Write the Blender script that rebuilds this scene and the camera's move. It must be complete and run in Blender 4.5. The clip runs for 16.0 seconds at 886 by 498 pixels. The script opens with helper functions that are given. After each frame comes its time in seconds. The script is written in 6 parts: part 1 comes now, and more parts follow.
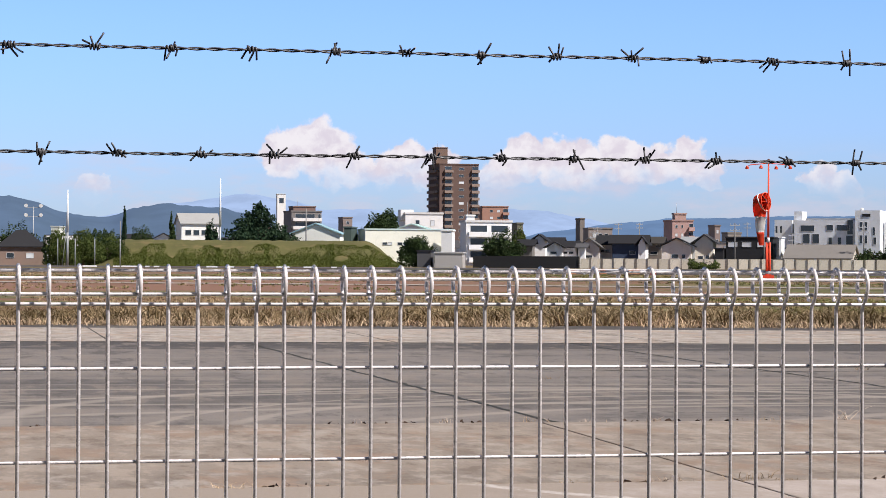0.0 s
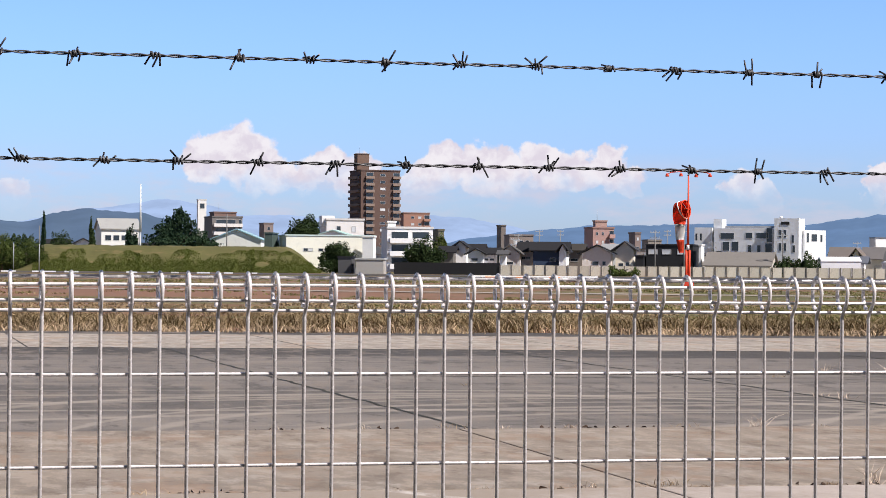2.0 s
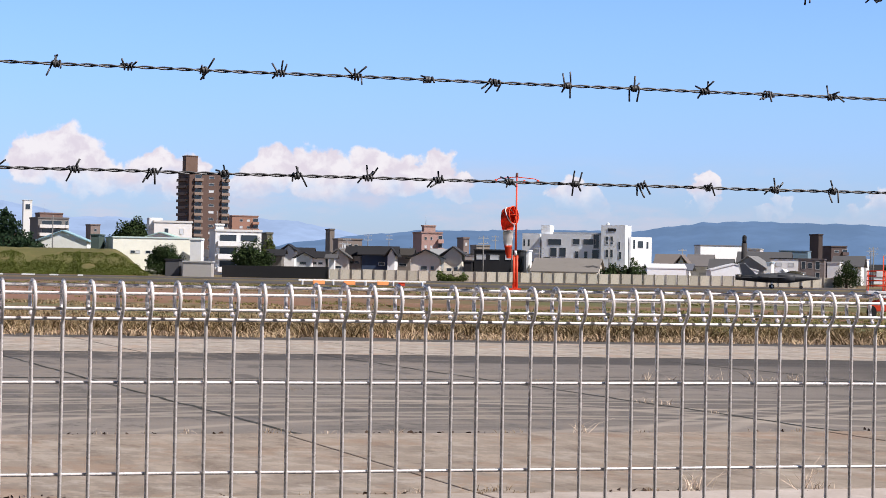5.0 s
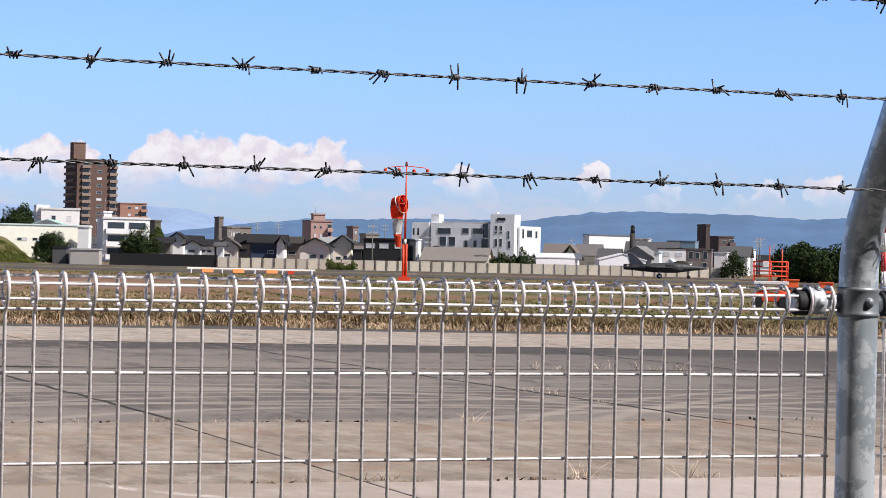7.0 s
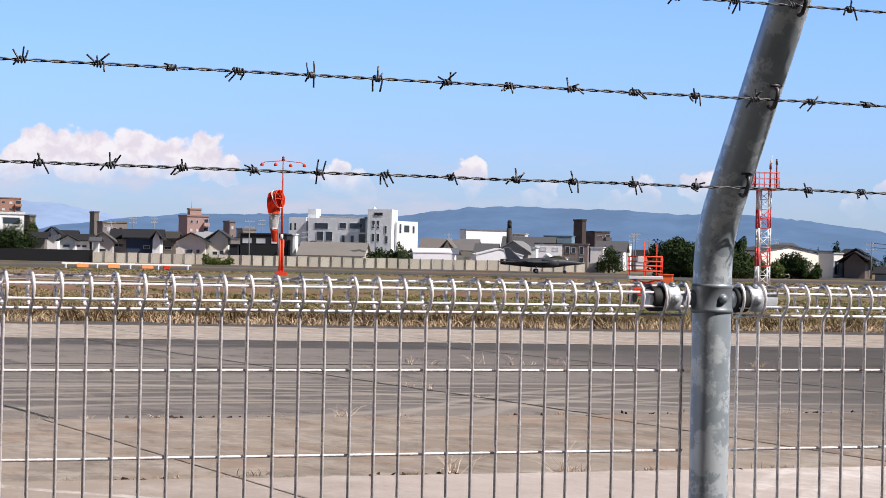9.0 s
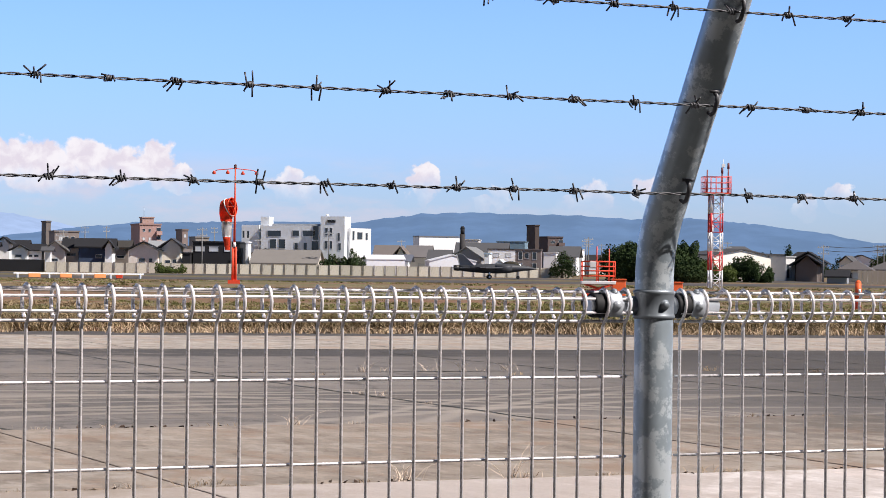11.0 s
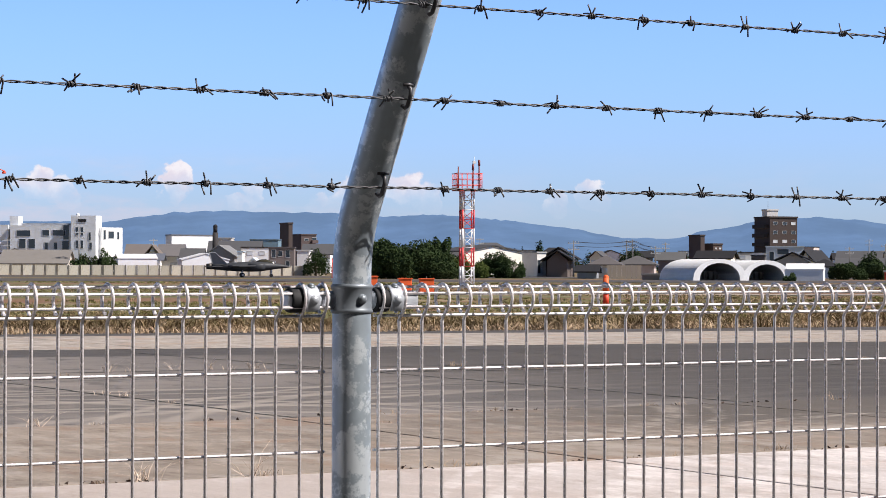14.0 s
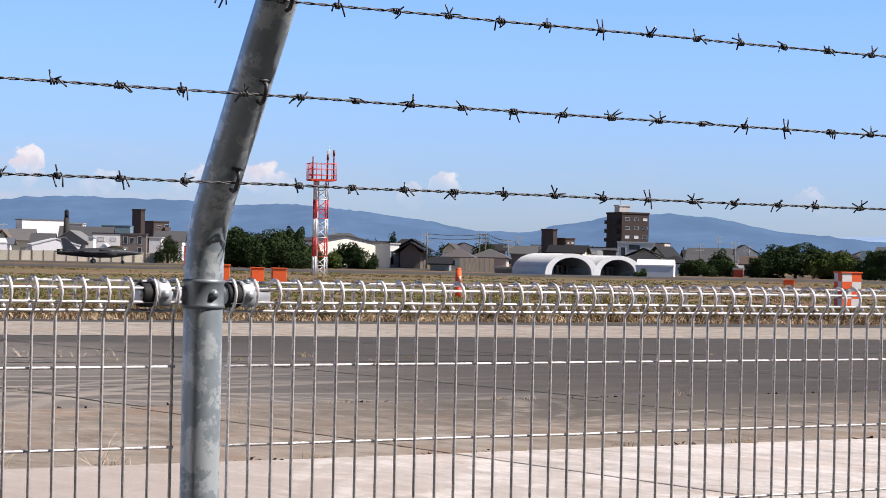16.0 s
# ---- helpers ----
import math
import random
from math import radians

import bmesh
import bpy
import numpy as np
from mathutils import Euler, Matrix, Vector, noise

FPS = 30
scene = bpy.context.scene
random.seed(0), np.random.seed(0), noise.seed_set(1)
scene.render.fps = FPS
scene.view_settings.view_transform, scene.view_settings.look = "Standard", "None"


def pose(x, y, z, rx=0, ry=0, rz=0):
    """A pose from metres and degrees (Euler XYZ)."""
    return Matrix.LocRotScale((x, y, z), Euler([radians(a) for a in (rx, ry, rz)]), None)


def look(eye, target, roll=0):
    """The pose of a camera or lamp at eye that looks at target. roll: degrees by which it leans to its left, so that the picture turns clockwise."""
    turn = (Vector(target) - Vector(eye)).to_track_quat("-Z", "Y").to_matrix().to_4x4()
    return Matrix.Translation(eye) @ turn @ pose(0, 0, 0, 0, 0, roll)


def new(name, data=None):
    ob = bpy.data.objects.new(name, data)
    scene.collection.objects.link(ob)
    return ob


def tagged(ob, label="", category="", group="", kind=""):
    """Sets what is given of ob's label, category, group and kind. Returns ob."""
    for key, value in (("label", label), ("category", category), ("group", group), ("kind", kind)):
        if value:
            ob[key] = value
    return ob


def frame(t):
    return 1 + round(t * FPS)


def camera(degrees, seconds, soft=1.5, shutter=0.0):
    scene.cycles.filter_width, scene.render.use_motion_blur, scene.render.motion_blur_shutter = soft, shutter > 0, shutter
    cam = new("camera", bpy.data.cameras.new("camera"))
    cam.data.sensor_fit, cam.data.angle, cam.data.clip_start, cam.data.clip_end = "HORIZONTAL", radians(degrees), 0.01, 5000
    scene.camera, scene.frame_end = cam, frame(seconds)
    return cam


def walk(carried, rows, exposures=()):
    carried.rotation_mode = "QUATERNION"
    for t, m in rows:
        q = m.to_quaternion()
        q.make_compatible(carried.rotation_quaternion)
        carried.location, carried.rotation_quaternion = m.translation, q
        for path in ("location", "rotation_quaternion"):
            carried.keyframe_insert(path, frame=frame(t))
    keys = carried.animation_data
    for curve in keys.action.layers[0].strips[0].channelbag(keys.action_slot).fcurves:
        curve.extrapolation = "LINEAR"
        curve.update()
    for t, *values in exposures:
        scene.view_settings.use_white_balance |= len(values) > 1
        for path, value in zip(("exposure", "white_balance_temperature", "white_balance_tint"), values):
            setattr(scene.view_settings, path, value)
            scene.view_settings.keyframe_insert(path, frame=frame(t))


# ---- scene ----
# ---- camera ----
EXPOSURES = [(0.0, 0.50), (3.5, 0.52), (6.0, 0.54), (9.0, 0.57), (13.0, 0.59), (16.0, 0.55)]
SKY_STRENGTH, SUN_STRENGTH = 0.053, 4.7
SKY_LOW, SKY_HIGH, SKY_TOP = (0.99, 1.22, 2.00), (1.21, 1.53, 2.50), (0.27, 0.30, 0.37)
CLOUD_LIT, CLOUD_SHADE, CLOUD_VEIL = (12.2, 11.5, 12.0), (10.2, 9.2, 10.3), (9.0, 8.3, 9.8)
# emission colours of the three ridges, distance haze included
HILL_HAZE_L, HILL_HAZE_N, HILL_HAZE_F = (0.074, 0.110, 0.195), (0.090, 0.150, 0.285), (0.265, 0.355, 0.54)

cam = camera(21.643, 16.0, soft=0.8)
# seconds, place, then heading, pitch and roll in degrees
ROWS = [(0.0, -2.3848, -3.9501, 1.5001, 11.456, 0.244, 0.321),
        (0.5, -2.3803, -3.9577, 1.4998, 11.753, 0.300, 0.319),
        (1.0, -2.3736, -3.9571, 1.5005, 12.115, 0.341, 0.400),
        (1.5, -2.3642, -3.9585, 1.5019, 12.683, 0.375, 0.481),
        (2.0, -2.3576, -3.9628, 1.5012, 13.402, 0.415, 0.523),
        (2.5, -2.3577, -3.9604, 1.5016, 14.281, 0.438, 0.609),
        (3.0, -2.3596, -3.9620, 1.5028, 15.177, 0.466, 0.659),
        (3.5, -2.3573, -3.9605, 1.5024, 15.988, 0.465, 0.760),
        (6.0, -2.3338, -3.9700, 1.5161, 18.774, 0.557, 1.151),
        (6.5, -2.3341, -3.9666, 1.5140, 19.552, 0.465, 1.215),
        (7.0, -2.3387, -3.9744, 1.5149, 20.371, 0.348, 1.240),
        (7.5, -2.3381, -3.9828, 1.5159, 21.170, 0.247, 1.262),
        (8.0, -2.3293, -3.9916, 1.5152, 21.946, 0.187, 1.279),
        (8.5, -2.3200, -4.0009, 1.5183, 22.718, 0.207, 1.275),
        (9.0, -2.3125, -4.0093, 1.5194, 23.405, 0.287, 1.226),
        (11.5, -2.2849, -4.0199, 1.5241, 25.110, 0.533, 0.583),
        (12.0, -2.2777, -4.0266, 1.5246, 26.039, 0.579, 0.457),
        (12.5, -2.2637, -4.0304, 1.5234, 27.248, 0.617, 0.373),
        (13.0, -2.2335, -4.0417, 1.5220, 28.496, 0.600, 0.264),
        (13.5, -2.1964, -4.0368, 1.5193, 29.622, 0.542, 0.181),
        (14.0, -2.1757, -4.0381, 1.5185, 30.635, 0.456, 0.210),
        (14.5, -2.1673, -4.0333, 1.5180, 31.639, 0.336, 0.403),
        (15.0, -2.1722, -4.0300, 1.5211, 32.678, 0.252, 0.698),
        (15.5, -2.1779, -4.0412, 1.5260, 33.623, 0.225, 1.024),
        (16.0, -2.1769, -4.0400, 1.5325, 34.263, 0.274, 1.233)]
walk(cam, [(t, pose(x, y, z, 90, 0, -h) @ pose(0, 0, 0, p) @ pose(0, 0, 0, 0, 0, r)) for t, x, y, z, h, p, r in ROWS], EXPOSURES)

# ---- world and sun ----
SUN_AZ, SUN_EL = 136.0, 47.5


class Nodes:
    """Short hand for building node trees."""

    def __init__(self, tree):
        self.t = tree

    def add(self, kind, **kw):
        n = self.t.nodes.new(kind)
        for k, v in kw.items():
            if k == "op":
                n.operation = v
            elif k == "blend":
                n.data_type, n.blend_type = "RGBA", v
        return n

    def link(self, a, b):
        self.t.links.new(a, b)

    def put(self, sock, v):
        if hasattr(v, "is_output"):
            self.link(v, sock)
        else:
            sock.default_value = v

    def math(self, op, a, b=0.0, c=0.0, clamp=False):
        n = self.add("ShaderNodeMath", op=op)
        n.use_clamp = clamp
        for s, v in zip(n.inputs, (a, b, c)):
            self.put(s, v)
        return n.outputs[0]

    def vec(self, op, a, b=(0, 0, 0)):
        n = self.add("ShaderNodeVectorMath", op=op)
        self.put(n.inputs[0], a)
        self.put(n.inputs[1], b)
        return n.outputs["Value"] if op in ("DISTANCE", "LENGTH", "DOT_PRODUCT") else n.outputs[0]

    def noise(self, vector, scale, detail=4.0, rough=0.55, color=False):
        n = self.add("ShaderNodeTexNoise")
        self.put(n.inputs["Vector"], vector)
        n.inputs["Scale"].default_value, n.inputs["Detail"].default_value = scale, detail
        n.inputs["Roughness"].default_value = rough
        return n.outputs["Color" if color else "Fac"]

    def ramp(self, fac, lo, hi, a=0.0, b=1.0):
        n = self.add("ShaderNodeMapRange")
        n.interpolation_type = "SMOOTHSTEP"
        self.put(n.inputs[0], fac)
        for i, v in ((1, lo), (2, hi), (3, a), (4, b)):
            self.put(n.inputs[i], v)
        return n.outputs[0]

    def mix(self, fac, a, b, blend="MIX"):
        n = self.add("ShaderNodeMix", blend=blend)
        self.put(n.inputs[0], fac)
        self.put(n.inputs[6], a if hasattr(a, "is_output") else (*a[:3], 1))
        self.put(n.inputs[7], b if hasattr(b, "is_output") else (*b[:3], 1))
        return n.outputs[2]


world = bpy.data.worlds.new("sky")
scene.world = world
world.use_nodes = True
N = Nodes(world.node_tree)
sky = N.add("ShaderNodeTexSky")
sky.sky_type, sky.sun_disc = "NISHITA", False
sky.sun_elevation, sky.sun_rotation = radians(SUN_EL), radians(SUN_AZ)
sky.air_density, sky.dust_density, sky.ozone_density = 1.0, 0.3, 3.0
gen = N.add("ShaderNodeTexCoord").outputs["Generated"]
sep = N.add("ShaderNodeSeparateXYZ")
N.link(gen, sep.inputs[0])
azim = N.math("MULTIPLY", N.math("ARCTAN2", sep.outputs[0], sep.outputs[1]), 57.29578)
elev = N.math("MULTIPLY", N.math("ARCSINE", sep.outputs[2]), 57.29578)
comb = N.add("ShaderNodeCombineXYZ")
N.link(azim, comb.inputs[0])
N.link(elev, comb.inputs[1])
uv = comb.outputs[0]
# the sky's blue, from the haze at the horizon upwards
tint = N.mix(N.ramp(elev, 0.0, 6.5), SKY_LOW, SKY_HIGH)
tint = N.mix(N.ramp(elev, 7.2, 15.0), tint, SKY_TOP)
blue = N.mix(1.0, sky.outputs[0], tint, "MULTIPLY")
# cumulus heaps: puffs (azimuth, elevation, radius in degrees) with a billowing edge
wob = N.vec("SUBTRACT", N.noise(uv, 0.9, 2, 0.5, True), (0.5, 0.5, 0.5))
fine = N.vec("SUBTRACT", N.noise(uv, 1.9, 6, 0.55, True), (0.5, 0.5, 0.5))
bil = N.vec("ADD", N.vec("MULTIPLY", wob, (0.9, 0.6, 0)), N.vec("MULTIPLY", fine, (0.85, 0.85, 0)))
place = N.vec("MULTIPLY", N.vec("ADD", uv, bil), (1, 1, 0))
PUFFS = [(8.3, 2.7, .85), (7.5, 2.5, .65), (8.9, 2.35, .75), (9.4, 2.15, .5), (10.5, 2.5, .62), (10.1, 2.2, .5), (11.2, 2.2, .6),
         (13.3, 2.45, .72), (12.8, 2.15, .5), (14.2, 2.45, .66), (14.9, 2.3, .62), (15.9, 2.5, .66), (16.6, 2.35, .6), (17.4, 2.4, .62), (18.0, 2.1, .42),
         (24.15, 2.25, .45), (23.9, 2.0, .4), (20.6, 2.0, .5), (21.3, 1.8, .45), (29.7, 2.0, .50), (30.2, 1.7, .42), (28.3, 1.8, .48), (27.7, 1.55, .36), (26.0, 1.65, .38), (25.5, 1.5, .3), (33.5, 1.55, .36), (34.4, 1.7, .36), (43.3, 1.6, .42), (2.9, 1.6, .4)]
cut = None
for a, e, r in PUFFS:
    d = N.math("DIVIDE", N.vec("DISTANCE", place, (a, e, 0)), r)
    cut = d if cut is None else N.math("SMOOTH_MIN", cut, d, 0.25)
body = N.ramp(cut, 1.0, 0.78)
low = N.ramp(N.math("ADD", elev, N.math("MULTIPLY", N.math("SUBTRACT", N.noise(uv, 1.6, 5), 0.5), 1.2)), 1.45, 2.5, 0.06, 1.0)
heap = N.math("MULTIPLY", body, low)
veil = N.math("MULTIPLY", N.ramp(N.noise(N.vec("MULTIPLY", uv, (0.45, 1.3, 0)), 1.0, 5, 0.6), 0.42, 0.72),
              N.math("MULTIPLY", N.ramp(elev, 0.3, 1.4), N.ramp(elev, 3.1, 1.7)))
veil = N.math("MULTIPLY", veil, N.ramp(azim, 34, 20, 0.15, 0.8))
shade = N.ramp(N.noise(N.vec("ADD", uv, N.vec("MULTIPLY", fine, (0.4, 0.4, 0))), 2.2, 4), 0.36, 0.62)
white = N.mix(shade, CLOUD_SHADE, CLOUD_LIT)
out = N.mix(N.math("MULTIPLY", veil, 0.75), blue, CLOUD_VEIL)
out = N.mix(N.math("MULTIPLY", heap, 0.95), out, white)
# below the horizon the ground's dull light
out = N.mix(N.ramp(elev, -0.4, -1.5), out, (1.2, 1.1, 0.95))
bg = world.node_tree.nodes["Background"]
N.link(out, bg.inputs[0])
bg.inputs[1].default_value = SKY_STRENGTH

sun = new("sun", bpy.data.lights.new("sun", "SUN"))
sun.data.energy, sun.data.angle, sun.data.color = SUN_STRENGTH, radians(0.53), (1.0, 0.93, 0.885)
sa, se = radians(SUN_AZ), radians(SUN_EL)
sun.matrix_world = look((200 * math.sin(sa) * math.cos(se), 200 * math.cos(sa) * math.cos(se), 200 * math.sin(se)), (0, 0, 0))


# ---- materials ----
def mat(name, col, rough=0.8, metal=0.0, var=0.18, scale=1.5, fine=14.0, bump=0.0, stain=None, stain_amt=0.0, piece=0.0, spec=0.3, edge=(0.5, 0.68)):
    """A surface with large blotches, fine grain, stains of another colour and a piece to piece shift."""
    m = bpy.data.materials.new(name)
    m.use_nodes = True
    n = Nodes(m.node_tree)
    b = m.node_tree.nodes["Principled BSDF"]
    co = n.add("ShaderNodeTexCoord").outputs["Object"]
    big, small = n.noise(co, scale, 4), n.noise(co, fine, 5, 0.65)
    f = n.math("ADD", n.math("MULTIPLY", n.math("SUBTRACT", big, 0.5), var * 2.2), n.math("MULTIPLY", n.math("SUBTRACT", small, 0.5), var * 1.6))
    if piece:
        rnd = n.add("ShaderNodeObjectInfo").outputs["Random"]
        f = n.math("ADD", f, n.math("MULTIPLY", n.math("SUBTRACT", rnd, 0.5), piece))
    v = n.math("ADD", 1.0, f)
    c = n.vec("MULTIPLY", n.mix(0.0, col, col), (1, 1, 1))
    sc = n.add("ShaderNodeVectorMath", op="SCALE")
    n.link(c, sc.inputs[0])
    n.link(v, sc.inputs["Scale"])
    colour = sc.outputs[0]
    if stain:
        s = n.ramp(n.noise(co, scale * 2.3, 6, 0.7), edge[0], edge[1], 0.0, stain_amt)
        colour = n.mix(s, colour, stain)
    n.link(colour, b.inputs["Base Color"])
    n.link(n.math("ADD", rough, n.math("MULTIPLY", n.math("SUBTRACT", small, 0.5), 0.25), clamp=True), b.inputs["Roughness"])
    b.inputs["Metallic"].default_value = metal
    b.inputs["Specular IOR Level"].default_value = spec
    if bump:
        k = n.add("ShaderNodeBump")
        k.inputs["Strength"].default_value, k.inputs["Distance"].default_value = 0.6, bump
        n.link(small, k.inputs["Height"])
        n.link(k.outputs[0], b.inputs["Normal"])
    return m


def glass(name, tint=(0.03, 0.04, 0.05)):
    m = mat(name, tint, 0.12, 0.0, 0.1, spec=0.6)
    return m


M_WIRE = mat("galvanised_mesh_wire", (0.94, 0.89, 0.90), 0.27, 0.28, 0.16, 6, 60, piece=0.12, spec=0.6)
M_BARB = mat("weathered_barbed_wire", (0.105, 0.105, 0.112), 0.45, 0.4, 0.40, 20, 180)
M_POST = mat("galvanised_post", (0.44, 0.51, 0.565), 0.42, 0.55, 0.20, 6, 50, stain=(0.80, 0.86, 0.90), stain_amt=0.8, spec=0.4, edge=(0.50, 0.57))
M_COLLAR = mat("grey_collar_steel", (0.24, 0.27, 0.30), 0.45, 0.4, 0.15, 14, 80, spec=0.4)
M_CAP = mat("pale_clamp_steel", (0.52, 0.55, 0.60), 0.40, 0.35, 0.16, 14, 80, spec=0.4)
M_RED = mat("aviation_red_paint", (0.76, 0.075, 0.03), 0.5, 0, 0.12, 2, 20)
M_ORANGE = mat("faded_orange_paint", (0.85, 0.14, 0.04), 0.55, 0, 0.12, 2, 20)
M_WHITEP = mat("white_paint", (0.78, 0.78, 0.77), 0.5, 0, 0.06, 2, 20)
M_SOCK_R = mat("red_sock_cloth", (0.80, 0.08, 0.03), 0.85, 0, 0.12, 3, 20, bump=0.02)
M_SOCK_W = mat("white_sock_cloth", (0.80, 0.79, 0.77), 0.85, 0, 0.06, 3, 20, bump=0.02)
M_DARK = mat("dark_rubber", (0.02, 0.02, 0.022), 0.7)
M_JET = mat("stealth_grey_coating", (0.045, 0.047, 0.052), 0.55, 0.1, 0.10, 0.8, 6, spec=0.4)
M_JETL = mat("light_grey_edge_coating", (0.24, 0.25, 0.26), 0.5, 0.1, 0.1, 0.8, 6)
M_GLASS = glass("dark_window_glass")
M_STEELG = mat("grey_steel", (0.35, 0.36, 0.37), 0.5, 0.3, 0.1, 3, 30)


def ground_mat(name, kind):
    """Airfield ground: grass, asphalt or concrete, by world place."""
    m = bpy.data.materials.new(name)
    m.use_nodes = True
    n = Nodes(m.node_tree)
    b = m.node_tree.nodes["Principled BSDF"]
    pos = n.add("ShaderNodeNewGeometry").outputs["Position"]
    b.inputs["Specular IOR Level"].default_value = 0.2
    if kind == "grass":
        a = n.noise(n.vec("MULTIPLY", pos, (0.010, 0.035, 0)), 1.0, 5, 0.6)
        s = n.noise(n.vec("MULTIPLY", pos, (0.14, 0.11, 0)), 1.0, 7, 0.7)
        g = n.noise(pos, 2.5, 4, 0.7)
        c = n.mix(n.ramp(a, 0.45, 0.57), (0.112, 0.115, 0.046), (0.185, 0.138, 0.080))
        c = n.mix(n.ramp(s, 0.53, 0.62), c, (0.27, 0.215, 0.125))
        c = n.mix(n.ramp(s, 0.47, 0.38, 0, 0.8), c, (0.115, 0.13, 0.045))
        c = n.mix(n.ramp(g, 0.3, 0.7, 0.0, 0.35), c, (0.10, 0.085, 0.04))
        red = n.noise(n.vec("MULTIPLY", pos, (0.028, 0.06, 0)), 1.0, 7, 0.7)
        c = n.mix(n.ramp(red, 0.48, 0.55, 0, 0.85), c, (0.20, 0.105, 0.068))
        bare = n.noise(n.vec("MULTIPLY", pos, (0.11, 0.13, 0)), 1.0, 8, 0.72)
        c = n.mix(n.ramp(bare, 0.59, 0.65, 0, 0.7), c, (0.40, 0.33, 0.24))
        c = n.mix(n.ramp(bare, 0.41, 0.35, 0, 0.8), c, (0.06, 0.055, 0.03))
        tuft = n.noise(n.vec("MULTIPLY", pos, (0.8, 0.28, 0)), 1.0, 8, 0.75)
        c = n.mix(n.ramp(tuft, 0.52, 0.64, 0, 0.75), c, (0.075, 0.075, 0.028))
        c = n.mix(n.ramp(tuft, 0.43, 0.34, 0, 0.5), c, (0.42, 0.33, 0.23))
        sp = n.add("ShaderNodeSeparateXYZ")
        n.link(pos, sp.inputs[0])
        # bare reddish soil out on the western field
        yy = n.math("ADD", sp.outputs[1], n.math("MULTIPLY", n.math("SUBTRACT", s, 0.5), 60.0))
        soil = n.math("MULTIPLY", n.math("MULTIPLY", n.ramp(yy, 94, 106), n.ramp(yy, 172, 156)), n.ramp(sp.outputs[0], 42, 22))
        c = n.mix(n.math("MULTIPLY", soil, n.ramp(g, 0.2, 0.6, 0.65, 0.95)), c, (0.215, 0.118, 0.082))
        # unseen ground at the fence, darkened to cut light bounced onto it
        c = n.mix(n.ramp(sp.outputs[1], 5.6, 5.3), c, (0.055, 0.052, 0.048))
        h = g
        r = 0.95
    elif kind == "asphalt":
        a = n.noise(n.vec("MULTIPLY", pos, (0.06, 0.35, 0)), 1.0, 6, 0.6)
        st = n.noise(n.vec("MULTIPLY", pos, (0.22, 1.0, 0)), 1.0, 7, 0.7)
        g = n.noise(pos, 40, 4, 0.7)
        sp = n.add("ShaderNodeSeparateXYZ")
        n.link(pos, sp.inputs[0])
        yy = n.math("ADD", sp.outputs[1], n.math("MULTIPLY", sp.outputs[0], 0.13))
        yy = n.math("ADD", yy, n.math("MULTIPLY", n.math("SUBTRACT", a, 0.5), 3.0))
        c = n.mix(n.ramp(a, 0.35, 0.65), (0.170, 0.153, 0.143), (0.222, 0.197, 0.180))
        c = n.mix(n.ramp(yy, 33.4, 34.2), c, (0.074, 0.068, 0.067))
        c = n.mix(n.math("MULTIPLY", n.ramp(yy, 18.6, 19.6), n.ramp(yy, 25.0, 23.0)), c, (0.128, 0.116, 0.110))
        xx = n.math("ADD", sp.outputs[0], n.math("MULTIPLY", n.math("SUBTRACT", a, 0.5), 9.0))
        c = n.mix(n.math("MULTIPLY", n.ramp(xx, 10.5, 18.0, 0, 0.9), n.ramp(yy, 36.5, 35.0)), c, (0.064, 0.058, 0.056))
        east = n.ramp(xx, 13.0, 6.0, 0.12, 1.0)
        c = n.mix(n.math("MULTIPLY", n.ramp(st, 0.53, 0.64, 0.0, 0.5), east), c, (0.30, 0.26, 0.225))
        c = n.mix(n.ramp(st, 0.46, 0.36, 0.0, 0.7), c, (0.090, 0.083, 0.080))
        mot = n.noise(n.vec("MULTIPLY", pos, (1.7, 0.6, 0)), 1.0, 9, 0.72)
        c = n.mix(n.math("MULTIPLY", n.ramp(mot, 0.51, 0.60, 0.0, 0.6), east), c, (0.235, 0.20, 0.172))
        c = n.mix(n.ramp(mot, 0.47, 0.38, 0.0, 0.7), c, (0.085, 0.078, 0.075))
        c = n.mix(n.ramp(g, 0.35, 0.7, 0.0, 0.22), c, (0.11, 0.10, 0.09))
        # pale worn arcs where vehicles turn
        for cx, cy, rad, wd in ((5.1, 15.1, 5.45, 0.09), (5.4, 13.5, 5.25, 0.10), (5.0, 15.3, 6.0, 0.05), (3.1, 17.2, 5.2, 0.12), (20.0, 8.0, 15.6, 0.12), (20.0, 8.0, 16.3, 0.07), (3.2, 13.0, 8.9, 0.06), (-3.0, -40.0, 62.4, 0.10), (-3.0, -40.0, 63.4, 0.07), (-2.0, -42.0, 61.6, 0.12), (9.0, -20.0, 42.0, 0.10), (11.0, -18.0, 38.2, 0.12), (24.0, -6.0, 25.5, 0.14), (22.0, -10.0, 31.5, 0.12)):
            d = n.vec("DISTANCE", n.vec("MULTIPLY", pos, (1, 1, 0)), (cx, cy, 0))
            d = n.math("ABSOLUTE", n.math("SUBTRACT", n.math("ADD", d, n.math("MULTIPLY", n.math("SUBTRACT", st, 0.5), 0.25)), rad))
            worn = n.math("MULTIPLY", n.ramp(a, 0.3, 0.5, 0.15, 0.55), n.ramp(sp.outputs[0], 15.0, 10.5, 0.12, 1.0))
            c = n.mix(n.math("MULTIPLY", n.ramp(d, wd * 1.7, wd * 0.5), worn), c, (0.34, 0.30, 0.262))
        h = g
